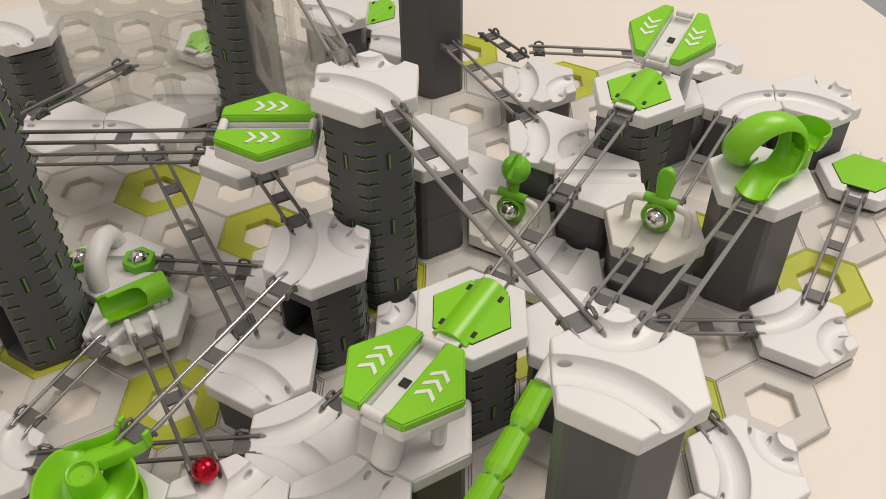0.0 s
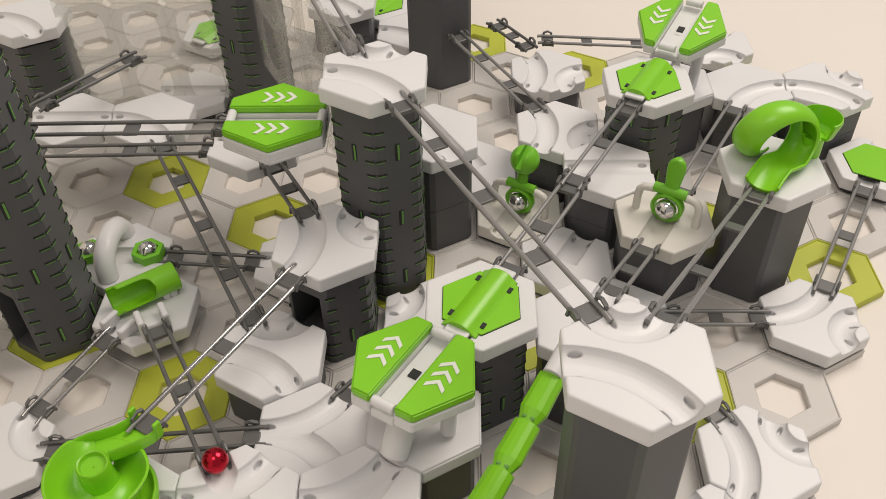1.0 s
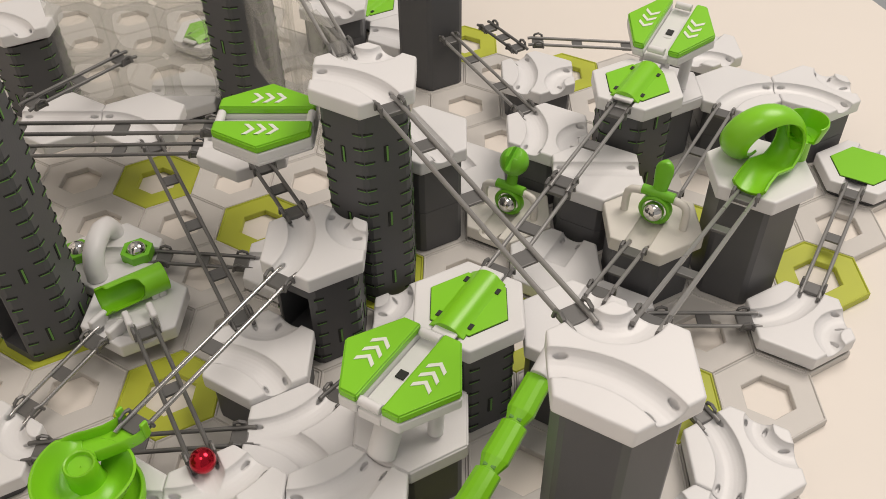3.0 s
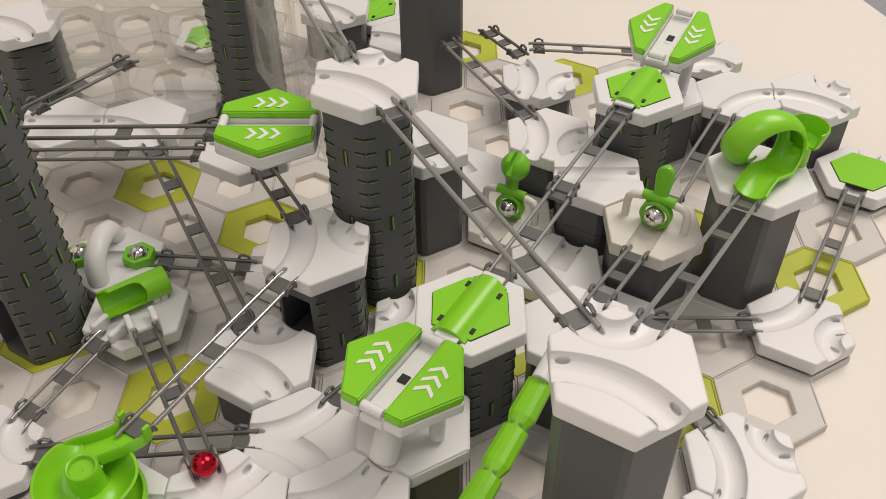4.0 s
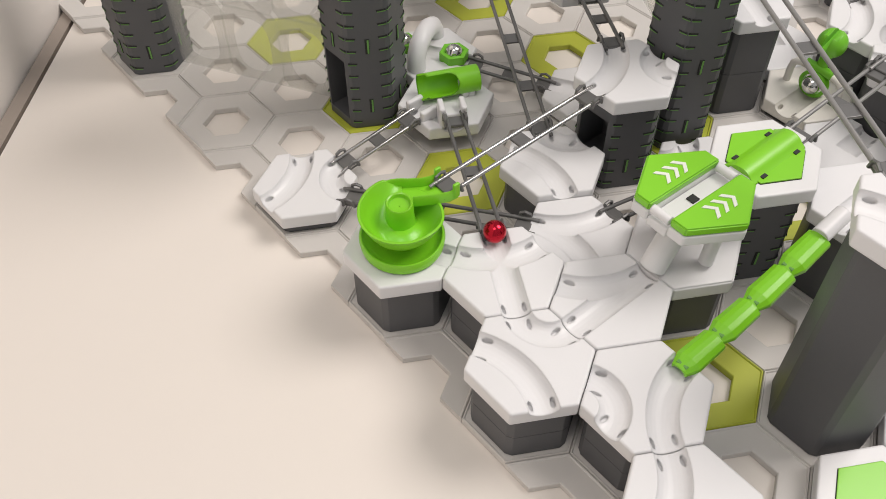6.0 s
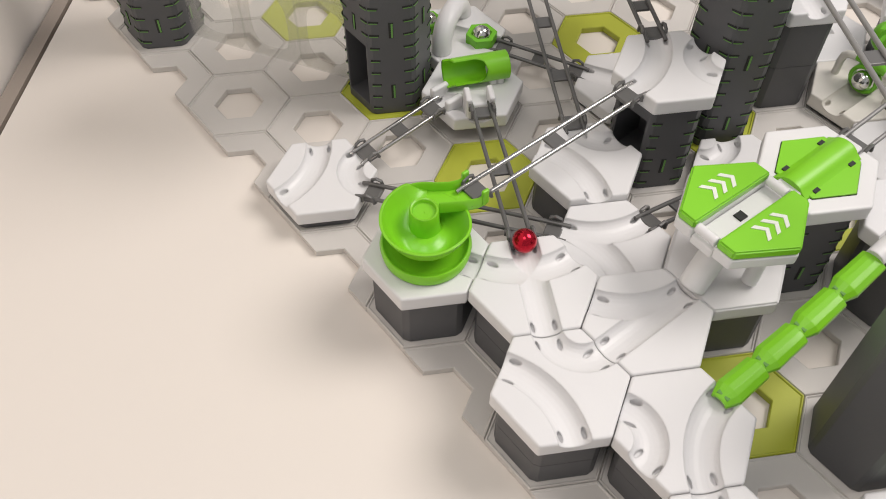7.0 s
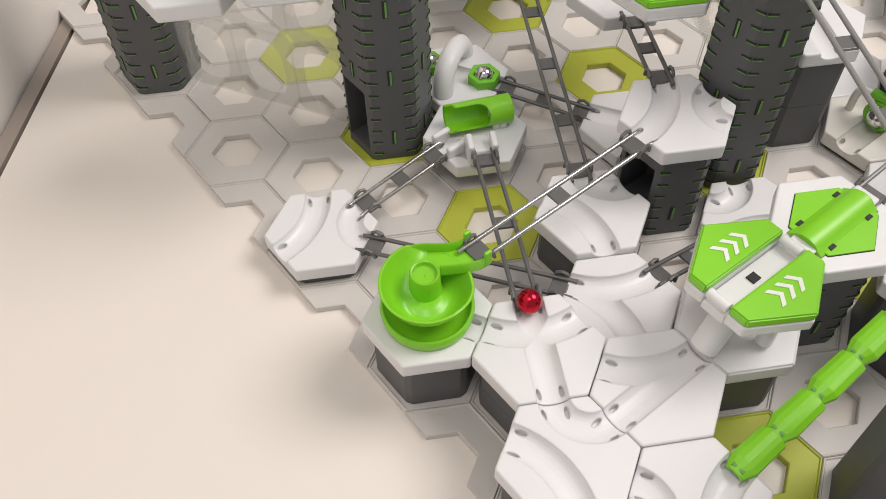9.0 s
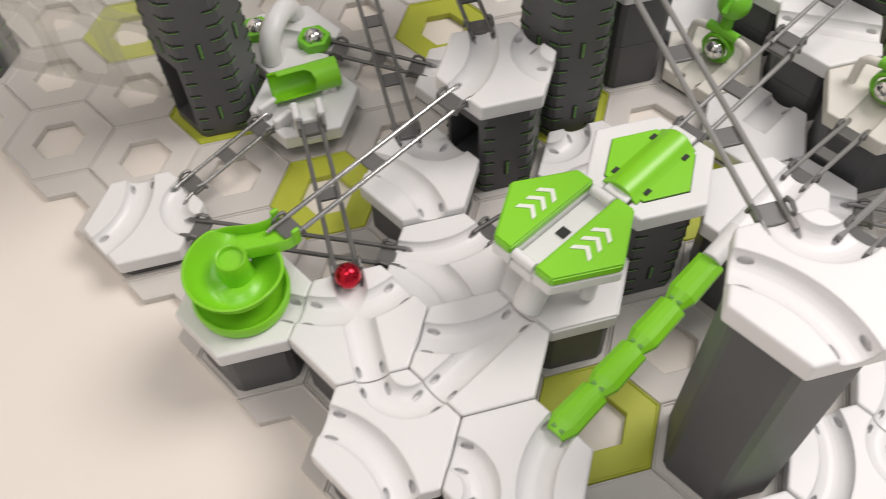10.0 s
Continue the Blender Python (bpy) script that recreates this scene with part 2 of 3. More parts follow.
def riser_parts(parent, top, rows, f=0.043, mat=None, z0=0.0004):
    """Smooth stacked height blocks from the plate up to top."""
    mat = mat or DARK
    z = z0
    h = (top - z0) / rows
    for k in range(rows):
        bm = bmesh.new()
        prism(bm, pillar_profile(f), z + 0.00015, z + h - 0.00015)
        part("height_block", bm, mat, parent)
        z += h


def slotted_tower(parent, top, f=0.0405, z0=0.0004, openings=(), step=0.0083):
    """A hollow-looking tower with rows of short slots by its corners; openings: (edge, z0, z1) of dark doorways."""
    bm = bmesh.new()
    prism(bm, pillar_profile(f), z0, top)
    body = mesh_of("body", bm, DARK)
    if openings:
        cuts = []
        for e, za, zb in openings:
            bm = bmesh.new()
            box(bm, Matrix.Translation(heading(e) * (f / 2 - 0.008) + Vector((0, 0, (za + zb) / 2))) @ Matrix.Rotation(radians(30 + 60 * e), 4, "Z"), 0.024, 0.0182, zb - za)
            cuts.append(bm)
        body = carved(body, cuts)
    part("body", body, DARK, parent)
    # slots are not cut: black strips on the faces give their shade
    slit, liner = bmesh.new(), bmesh.new()
    n = max(1, int((top - z0) / step))
    ap = f * 0.511
    for e in range(6):
        d = heading(e)
        s = Vector((-d.y, d.x, 0))
        turn = Matrix.Rotation(radians(30 + 60 * e), 4, "Z")
        for k in range(n):
            z = z0 + (k + 0.6) * step
            if z > top - 0.003:
                continue
            for side in (-1, 1):
                if any(e == oe and za - 0.002 < z < zb + 0.002 for oe, za, zb in openings):
                    continue
                c = d * ap + s * side * 0.0088 + Vector((0, 0, z))
                box(slit, Matrix.Translation(c) @ turn @ Matrix.Rotation(radians(7 * side), 4, "X"), 0.0005, 0.0052, 0.0009)
                box(liner, Matrix.Translation(c + s * side * 0.0003 + Vector((0, 0, -0.0008))) @ turn @ Matrix.Rotation(radians(7 * side), 4, "X"), 0.0006, 0.0046, 0.00045)
        for k in range(1, n, 5):
            z = z0 + (k + 0.9) * step
            if z > top - 0.006 or any(e == oe and za - 0.006 < z < zb + 0.006 for oe, za, zb in openings):
                continue
            c = d * ap + Vector((0, 0, z))
            box(slit, Matrix.Translation(c) @ turn, 0.0008, 0.0024, 0.0095)
            box(liner, Matrix.Translation(c + s * 0.0005) @ turn, 0.0011, 0.0010, 0.0088)
    part("slot_shade", slit, SLOT, parent, "fine black strips on the tower for the shade in its slots")
    part("inner_liner", liner, LID_GREEN, parent, "green plastic showing through the slots")


def stand(i, j, name, label, category="tower"):
    ob = tagged(new(name), label, category)
    ob.location = cell(i, j)
    return ob


def foot(ob, top):
    """The dark plug below a tile: down to the plate under a low tile, a thin collar under a raised one."""
    drop = top - THICK - 0.0006
    bm = bmesh.new()
    prism(bm, pillar_profile(0.0445 if drop < 0.006 else 0.0440), -(drop if drop < 0.006 else 0.0009), 0.0006)
    part("foot", bm, DARK, ob, "dark grey plug under the tile")


def tile(i, j, top, grooves, name="curve_tile", label="white plastic hexagonal track tile with a curved groove", mat=None):
    ob = tagged(new(name), label, "track tile", "white track tiles")
    ob.location = cell(i, j) + Vector((0, 0, top - THICK))
    part("deck", tile_mesh(grooves, mat or WHITE), None, ob)
    foot(ob, top)
    return ob


def blocks(i, j, top, rows, f=0.043, label="dark grey plastic height blocks stacked under a tile"):
    ob = stand(i, j, "height_stack", label, "height block")
    riser_parts(ob, top - THICK - 0.0010, rows, f)
    return ob


# ---- rails ----
def rail(a, b, mat=RAIL, label="grey plastic two-wire marble rail with cross ties", ties=1, gauge=0.0095):
    """A rail of two rods from point a to point b, with clips at both ends."""
    a, b = Vector(a), Vector(b)
    d = (b - a).normalized()
    s = d.cross(Vector((0, 0, 1))).normalized()
    u = s.cross(d)
    ob = tagged(new("marble_rail"), label, "rail", "marble rails")
    ob.location = a
    r = 0.0011
    for side in (-1, 1):
        bm = bmesh.new()
        o = s * side * gauge / 2
        L = (b - a).length
        pts = [o + u * -0.0005, o + d * 0.003, o + d * (L - 0.003), o + d * L + u * -0.0005]
        sweep(bm, pts, disc(r, 10))
        part("wire", bm, mat, ob, smooth=True)
    turn = Matrix((d, s, u)).transposed().to_4x4()
    L = (b - a).length
    for k in range(ties):
        bm = bmesh.new()
        c = d * L * (k + 1) / (ties + 1) - u * 0.0012
        box(bm, Matrix.Translation(c) @ turn, 0.0075, gauge - 0.0006, 0.0014, 0.0003)
        part("tie", bm, RAIL_DARK, ob)
    for k, c in enumerate((d * 0.0075, d * (L - 0.0075))):
        bm = bmesh.new()
        box(bm, Matrix.Translation(c - u * 0.0018) @ turn, 0.0085, gauge + 0.001, 0.0022, 0.0005)
        for side in (-1, 1):
            sweep(bm, [c + s * side * (gauge / 2 + 0.0012) + d * t + u * h for t, h in ((-0.0035, -0.002), (-0.0025, 0.0022), (0.0, 0.0032), (0.0025, 0.0022), (0.0035, -0.002))], disc(0.0009, 6), up=s)
        part("end_clip", bm, RAIL_DARK, ob)
    return ob


def tile_rail(c0, e0, z0, c1, e1, z1, **kw):
    """A rail from edge e0 of cell c0 to edge e1 of cell c1; z are the tiles' tops."""
    inset = 0.004
    a = cell(*c0) + heading(e0) * (APO - inset) + Vector((0, 0, z0 - 0.0028))
    b = cell(*c1) + heading(e1) * (APO - inset) + Vector((0, 0, z1 - 0.0028))
    return rail(a, b, **kw)


# ---- things ----
def insert_tile(i, j, top, e, ridge=True):
    ob = tagged(new("insert_tile"), "white hexagonal tile with a lime green inset and half tube", "track tile", "green inset tiles")
    ob.location = cell(i, j) + Vector((0, 0, top - THICK))
    part("deck", tile_mesh([("S", e)], WHITE), None, ob)
    foot(ob, top)
    bm = bmesh.new()
    prism(bm, ngon(RAD * 0.703), THICK - 0.001, THICK + 0.0001)
    part("recess", bm, SLOT, ob, "dark joint round the inset")
    bm = bmesh.new()
    prism(bm, ngon(RAD * 0.69), THICK + 0.0002, THICK + 0.0008)
    part("inset", bm, GREEN, ob, "lime green hexagonal inset panel")
    if not ridge:
        return ob
    bm = bmesh.new()
    prof = [(0.0088, -0.0004), (0.0078, 0.0002), (0.0070, 0.0008)]
    prof += [(0.0064 * math.cos(radians(t)), 0.0044 * math.sin(radians(t)) - 0.0002) for t in range(24, 157, 12)]
    prof += [(-x, z) for x, z in prof[2::-1]]
    lift = Vector((0, 0, THICK + 0.0006))
    sweep(bm, [heading(e) * 0.0190 + lift, heading(e) * -0.0200 + lift], prof)
    part("ridge", bm, GREEN, ob, "rounded lime green ridge tube", True)
    d = heading(e)
    s = Vector((-d.y, d.x, 0))
    for a in (-0.0125, 0.0125):
        for b in (-0.0078, 0.0078):
            bm = bmesh.new()
            box(bm, Matrix.Translation(d * a + s * b + Vector((0, 0, THICK + 0.0008))) @ Matrix.Rotation(radians(30 + 60 * e), 4, "Z"), 0.0034, 0.0026, 0.0010)
            part("slit", bm, SLOT, ob)
    for a in (1, -1):
        bm = bmesh.new()
        box(bm, Matrix.Translation(d * a * 0.0212 + Vector((0, 0, THICK + 0.0012))) @ Matrix.Rotation(radians(30 + 60 * e), 4, "Z"), 0.005, 0.0115, 0.0020, 0.0008)
        part("spout", bm, WHITE, ob)
    return ob


def chevron(bm, c, d, s, z, size):
    w = size * 0.52
    pts = [c + s * size - d * w * 0.2, c + d * size * 0.75, c - s * size - d * w * 0.2]
    pts2 = [p - d * w for p in pts]
    top = [bm.verts.new((p.x, p.y, z)) for p in pts]
    bot = [bm.verts.new((p.x, p.y, z)) for p in pts2]
    lo_t = [bm.verts.new((p.x, p.y, z - 0.0006)) for p in pts]
    lo_b = [bm.verts.new((p.x, p.y, z - 0.0006)) for p in pts2]
    for k in range(2):
        bm.faces.new((top[k], top[k + 1], bot[k + 1], bot[k]))
        bm.faces.new((top[k], lo_t[k], lo_t[k + 1], top[k + 1]))
        bm.faces.new((bot[k + 1], lo_b[k + 1], lo_b[k], bot[k]))


def flip_tile(i, j, base_top, plate_z, e, tilt=0.0, arrow=1, raised=True, shift=(0, 0), gap=0.0056):
    """A flip tile: white base, two green arrow panels on a white carrier that swings up; e: the track's direction."""
    ob = tagged(new("flip_tile"), "white flip tile with two lime green arrow panels" + (", swung up" if raised else ", lying flat"), "track tile", "arrow flip tiles")
    ob.location = cell(i, j)
    d, s = heading(e), heading(e + 1.5)
    bm = bmesh.new()
    prism(bm, ngon(RAD), base_top - (THICK if raised else 0.0030), base_top)
    bmesh.ops.bevel(bm, geom=list(bm.edges), offset=0.0008, segments=2, affect="EDGES")
    part("base", bm, WHITE, ob)
    tm = Matrix.Translation((shift[0], shift[1], plate_z)) @ Matrix.Rotation(radians(tilt), 4, s)
    if raised:
        under = base_top - 0.002
        for a0, a1, b0, b1, r in ((-0.95, -0.05, 0.0, 0.0, 0.0062), (-0.1, 0.35, 0.55, 0.5, 0.0035), (-0.1, 0.35, -0.55, -0.5, 0.0035)):
            bm = bmesh.new()
            p0, p1 = d * a0 * APO + s * b0 * APO, d * a1 * APO + s * b1 * APO
            rod(bm, (p0.x, p0.y, under + 0.004), tm @ Vector((p1.x, p1.y, -0.008)), r, 16)
            part("lift_arm", bm, WHITE, ob, smooth=True)
    for side in (-1, 1):
        half = [Vector(p) for p in (ngon(RAD * 0.985, 6))]
        # half hexagon cut along the track, beside the channel
        out = []
        hx = [Vector((x.x, x.y, 0)) for x in half]
        for k in range(6):
            a, b = hx[k], hx[(k + 1) % 6]
            fa, fb = a.dot(s) * side - gap, b.dot(s) * side - gap
            if fa >= 0:
                out.append(a)
            if fa * fb < 0:
                out.append(a.lerp(b, fa / (fa - fb)))
        pts = [(p.x, p.y) for p in out]
        bm = bmesh.new()
        prism(bm, pts, -0.0068, -0.0012)
        bmesh.ops.bevel(bm, geom=list(bm.edges), offset=0.0006, segments=1, affect="EDGES")
        bmesh.ops.transform(bm, matrix=tm, verts=bm.verts)
        part("carrier", bm, WHITE, ob)
        cen = sum(out, Vector()) / len(out)
        bm = bmesh.new()
        prism(bm, [tuple((cen + (p - cen) * 0.985).xy) for p in out], -0.0012, 0.003)
        bmesh.ops.bevel(bm, geom=[x for x in bm.edges], offset=0.0007, segments=2, affect="EDGES")
        bmesh.ops.transform(bm, matrix=tm, verts=bm.verts)
        panel = part("arrow_panel", bm, GREEN, ob, "lime green panel with three white arrows")
        for k in (-1, 0, 1):
            bm = bmesh.new()
            chevron(bm, cen + d * arrow * k * 0.0058, d * arrow, s, 0.0034, 0.0043)
            bmesh.ops.transform(bm, matrix=tm, verts=bm.verts)
            part("arrow", bm, PRINT, panel, "printed white chevron")
    bm = bmesh.new()
    box(bm, Matrix.Translation((0, 0, -0.0062)) @ Matrix.Rotation(radians(30 + 60 * e), 4, "Z"), 0.048, 2 * gap - 0.0004, 0.0046, 0.0006)
    bmesh.ops.transform(bm, matrix=tm, verts=bm.verts)
    part("channel", bm, WHITE, ob)
    for a in (-1, 1):
        bm = bmesh.new()
        rod(bm, tm @ (d * a * 0.0225 - s * 0.005), tm @ (d * a * 0.0225 + s * 0.005), 0.0022, 10)
        part("hinge_pin", bm, WHITE, ob, smooth=True)
    bm = bmesh.new()
    box(bm, tm @ Matrix.Translation((0, 0, -0.0036)) @ Matrix.Rotation(radians(30 + 60 * e), 4, "Z"), 0.0045, 0.004, 0.001)
    part("sensor", bm, SLOT, ob)
    return ob


def vortex_tile(i, j, top):
    ob = tagged(new("vortex_tile"), "white tile carrying a lime green spiral funnel with a central column", "track tile")
    ob.location = cell(i, j) + Vector((0, 0, top - THICK))
    part("deck", tile_mesh([("H", 5)], WHITE), None, ob)
    foot(ob, top)
    t0 = THICK

    # bowl whose floor winds down from the chute round the column
    def smooth(f):
        f = min(max(f, 0.0), 1.0)
        return f * f * (3 - 2 * f)

    bm = bmesh.new()
    turns, across = 64, 14
    tops, unders = [], []
    for k in range(turns + 1):
        deg = 80 + 338 * k / turns
        a = radians(deg)
        floor = 0.0190 - 0.0065 * smooth((deg - 70) / 110) - 0.0030 * smooth((deg - 175) / 60)
        rim = 0.0252 - 0.0030 * smooth((deg - 90) / 130)
        if deg > 300:
            rim -= 0.0030 * smooth((deg - 300) / 60)
        tops.append([])
        unders.append([])
        for q in range(across + 1):
            g = q / across
            r = 0.0010 + 0.0176 * g
            z = t0 + floor + (rim - floor) * max(0.0, (g - 0.42) / 0.58) ** 2.4 * (0.15 + 0.85 * smooth((deg - 80) / 30)) + 0.0022 * (1 - smooth((g - 0.2) / 0.35)) * smooth((deg - 190) / 40)
            tops[-1].append(bm.verts.new((r * math.cos(a), r * math.sin(a), z)))
            unders[-1].append(bm.verts.new(((r + 0.0012 * g * g) * math.cos(a), (r + 0.0012 * g * g) * math.sin(a), z - 0.0012 * (1 - 0.75 * g * g))))
    for k in range(turns):
        for q in range(across):
            bm.faces.new((tops[k][q], tops[k][q + 1], tops[k + 1][q + 1], tops[k + 1][q]))
            bm.faces.new((unders[k][q], unders[k + 1][q], unders[k + 1][q + 1], unders[k][q + 1]))
        for q in (0, across):
            bm.faces.new((tops[k][q], tops[k + 1][q], unders[k + 1][q], unders[k][q]))
    for k in (0, turns):
        for q in range(across):
            bm.faces.new((tops[k][q], tops[k][q + 1], unders[k][q + 1], unders[k][q]))
    part("upper_bowl", bm, GREEN, ob, "lime green funnel bowl with a spiral floor", True)
    bm = bmesh.new()
    prof = [(0.0194, 0.0066), (0.0202, 0.0050), (0.0196, 0.0010), (0.0150, 0.0003), (0.0060, 0.0003), (0.0060, 0.0028), (0.0145, 0.0032), (0.0176, 0.0046), (0.0187, 0.0066)]
    lathe(bm, [(r, z + t0) for r, z in prof], 44, radians(-215), radians(28), lift=lambda a: 0.002 * (1 + math.sin(a)) / 2)
    part("lower_tray", bm, GREEN, ob, "lime green curved run-out tray", True)
    bm = bmesh.new()
    prof = [(0.0, 0.001), (0.0086, 0.001), (0.0080, 0.0092), (0.0070, 0.0120), (0.0066, 0.0160), (0.0064, 0.0216), (0.0060, 0.0222), (0.0052, 0.0218), (0.0048, 0.0200), (0.0, 0.0196)]
    lathe(bm, [(max(r, 0.0002), z + t0) for r, z in prof], 32)
    for v in bm.verts:
        if v.co.z > t0 + 0.0150:
            v.co.z += 0.08 * v.co.y + 0.0012
        v.co.y += 0.0045
    part("column", bm, GREEN, ob, "lime green hollow column", True)
    # entry chute: a floor and two side walls that open into the bowl
    d = heading(0)
    s = Vector((-d.y, d.x, 0))

    def spread(pts):
        return [d * x + s * y for x, y in pts]

    bm = bmesh.new()
    edge = [(0.0280, -0.0066), (0.0280, 0.0066), (0.0220, 0.0078), (0.0160, 0.0112)]
    edge += [(0.0188 * math.cos(radians(t)), 0.0188 * math.sin(radians(t))) for t in (46, 54)] + [(0.0030, 0.0090), (0.0078, 0.0062), (0.0088, 0.0020), (0.0200, -0.0048)]
    prism(bm, [tuple(p.xy) for p in spread(edge)], t0 + 0.0178, t0 + 0.0191)
    part("entry_chute", bm, GREEN, ob)
    side_prof = [(-0.0007, 0.0), (0.0007, 0.0), (0.0006, 0.0054), (0.0, 0.0062), (-0.0006, 0.0054)]
    for pts in ([(0.0280, -0.0066), (0.0235, -0.0062), (0.0180, -0.0038), (0.0088, 0.0020)], [(0.0280, 0.0066), (0.0235, 0.0072), (0.0195, 0.0088), (0.0165, 0.0110)] + [(0.0190 * math.cos(radians(t)), 0.0190 * math.sin(radians(t))) for t in range(42, 91, 8)]):
        bm = bmesh.new()
        sweep(bm, [p + Vector((0, 0, t0 + 0.0182)) for p in spread(pts)], side_prof)
        part("chute_wall", bm, GREEN, ob, smooth=True)
    for side in (-1, 1):
        bm = bmesh.new()
        box(bm, Matrix.Translation(d * 0.0272 + s * side * 0.0068 + Vector((0, 0, t0 + 0.0232))) @ Matrix.Rotation(radians(30), 4, "Z"), 0.0035, 0.0018, 0.0085, 0.0006)
        part("chute_hook", bm, GREEN, ob)
    return ob


def tube_tile(i, j, top):
    ob = tagged(new("tip_tube_tile"), "white tile with a lime green tipping tube and rail clips", "track tile")
    ob.location = cell(i, j) + Vector((0, 0, top - THICK))
    part("deck", tile_mesh([("T", 3)], WHITE), None, ob)
    foot(ob, top)
    ang = radians(6)
    ax = Vector((math.cos(ang), math.sin(ang), 0))
    sd = Vector((-ax.y, ax.x, 0))
    c = Vector((0.002, 0.0035, THICK + 0.0088))
    bm = bmesh.new()
    # an open tube: full ring at the far end, a cut-away mouth at the near end
    n, steps = 36, 28

    def mouth(x):
        if x < -0.0125:
            return 125, 85 - (x + 0.0175) * 4000
        if x < -0.002:
            return 148, 60
        return 148, 60 * math.sqrt(max(0.0, 1 - ((x + 0.002) / 0.007) ** 2))

    shells = []
    for wall_r in (0.0078, 0.0067):
        rings = []
        for k in range(steps + 1):
            x = -0.0175 + 0.035 * k / steps
            mid, wide = mouth(x)
            ring = []
            for q in range(n + 1):
                a = radians(mid + wide + (360 - 2 * wide) * q / n)
                ring.append(bm.verts.new(c + ax * x + sd * wall_r * math.cos(a) + Vector((0, 0, wall_r * math.sin(a)))))
            rings.append(ring)
        shells.append(rings)
        for k in range(steps):
            for q in range(n):
                bm.faces.new((rings[k][q], rings[k + 1][q], rings[k + 1][q + 1], rings[k][q + 1]))
    outer, inner = shells
    for k in range(steps):
        for q in (0, n):
            if mouth(-0.0175 + 0.035 * k / steps)[1] > 0:
                bm.faces.new((outer[k][q], outer[k + 1][q], inner[k + 1][q], inner[k][q]))
    for q in range(n):
        bm.faces.new((outer[0][q], outer[0][q + 1], inner[0][q + 1], inner[0][q]))
    bmesh.ops.remove_doubles(bm, verts=bm.verts, dist=1e-6)
    me = bpy.data.meshes.new("tube")
    bm.to_mesh(me)
    bm.free()
    me.materials.append(GREEN)
    for p in me.polygons:
        p.use_smooth = True
    tube = part("tube", me, GREEN, ob, "lime green tube with a cut-away mouth")
    bm = bmesh.new()
    prism(bm, [(0.0073 * math.cos(2 * math.pi * k / 22), 0.0073 * math.sin(2 * math.pi * k / 22)) for k in range(22)], -0.0006, 0.0006)
    bmesh.ops.transform(bm, verts=bm.verts, matrix=Matrix.Translation(c + ax * 0.0172) @ Matrix.Rotation(ang, 4, "Z") @ Matrix.Rotation(math.pi / 2, 4, "Y"))
    part("end_cap", bm, GREEN, tube)
    for e, z in ((3, 0.003), (4, 0.006)):
        d = heading(e)
        s = Vector((-d.y, d.x, 0))
        for side in (-1, 1):
            bm = bmesh.new()
            box(bm, Matrix.Translation(d * 0.0185 + s * side * 0.0062 + Vector((0, 0, THICK + z - 0.001))) @ Matrix.Rotation(radians(30 + 60 * e), 4, "Z"), 0.011, 0.0034, 2 * z + 0.002, 0.001)
            part("rail_clip", bm, WHITE, ob)
    d = heading(4)
    bm = bmesh.new()
    box(bm, Matrix.Translation(d * 0.0150 + Vector((0, 0, THICK + 0.0020))) @ Matrix.Rotation(radians(270), 4, "Z") @ Matrix.Rotation(radians(-14), 4, "Y"), 0.016, 0.0100, 0.0062, 0.0010)
    part("run_out", bm, WHITE, ob)
    for x in (0.009, 0.013):
        bm = bmesh.new()
        box(bm, Matrix.Translation(c + ax * x - Vector((0, 0, 0.006))) @ Matrix.Rotation(ang, 4, "Z"), 0.004, 0.011, 0.006, 0.0008)
        part("cradle", bm, WHITE, ob)
    return ob


def sphere_mesh(r, mat):
    bm = bmesh.new()
    bmesh.ops.create_uvsphere(bm, u_segments=28, v_segments=18, radius=r)
    return mesh_of("marble", bm, mat, True)


def marble(p, mat, label):
    ob = tagged(part("marble", sphere_mesh(0.0056, mat), mat), label, "marble", "marbles")
    ob.location = p
    return ob


def cannon_tile(i, j, top):
    ob = tagged(new("magnet_cannon_tile"), "white tile with a thick white arch and a green magnet ring", "track tile")
    ob.location = cell(i, j) + Vector((0, 0, top - THICK))
    part("deck", tile_mesh([("S", 2)], WHITE), None, ob)
    foot(ob, top)
    bm = bmesh.new()
    pts = [Vector((x, 0, z)) for x, z in ((-0.017, 0), (-0.0165, 0.008), (-0.012, 0.0135), (-0.004, 0.0155), (0.006, 0.0145), (0.014, 0.0105), (0.0185, 0.004), (0.0195, 0))]
    turn = Matrix.Translation((-0.004, 0.001, THICK)) @ Matrix.Rotation(radians(62), 4, "Z")
    sweep(bm, [turn @ p for p in pts], disc(0.0058, 14), up=heading(2))
    part("arch", bm, WHITE, ob, "thick rounded white plastic arch", True)
    for x, s in ((0.0145, 1), (-0.019, 0.9)):
        bm = bmesh.new()
        lathe(bm, [(0.0092 * s, 0.0), (0.0092 * s, 0.006), (0.0062 * s, 0.006), (0.0062 * s, 0.0)], 6)
        d = heading(5)
        bmesh.ops.transform(bm, verts=bm.verts, matrix=Matrix.Translation(d * x + Vector((0, 0, THICK - 0.001))))
        part("magnet_ring", bm, LEAF, ob, "dark green hexagonal magnet holder")
    return ob


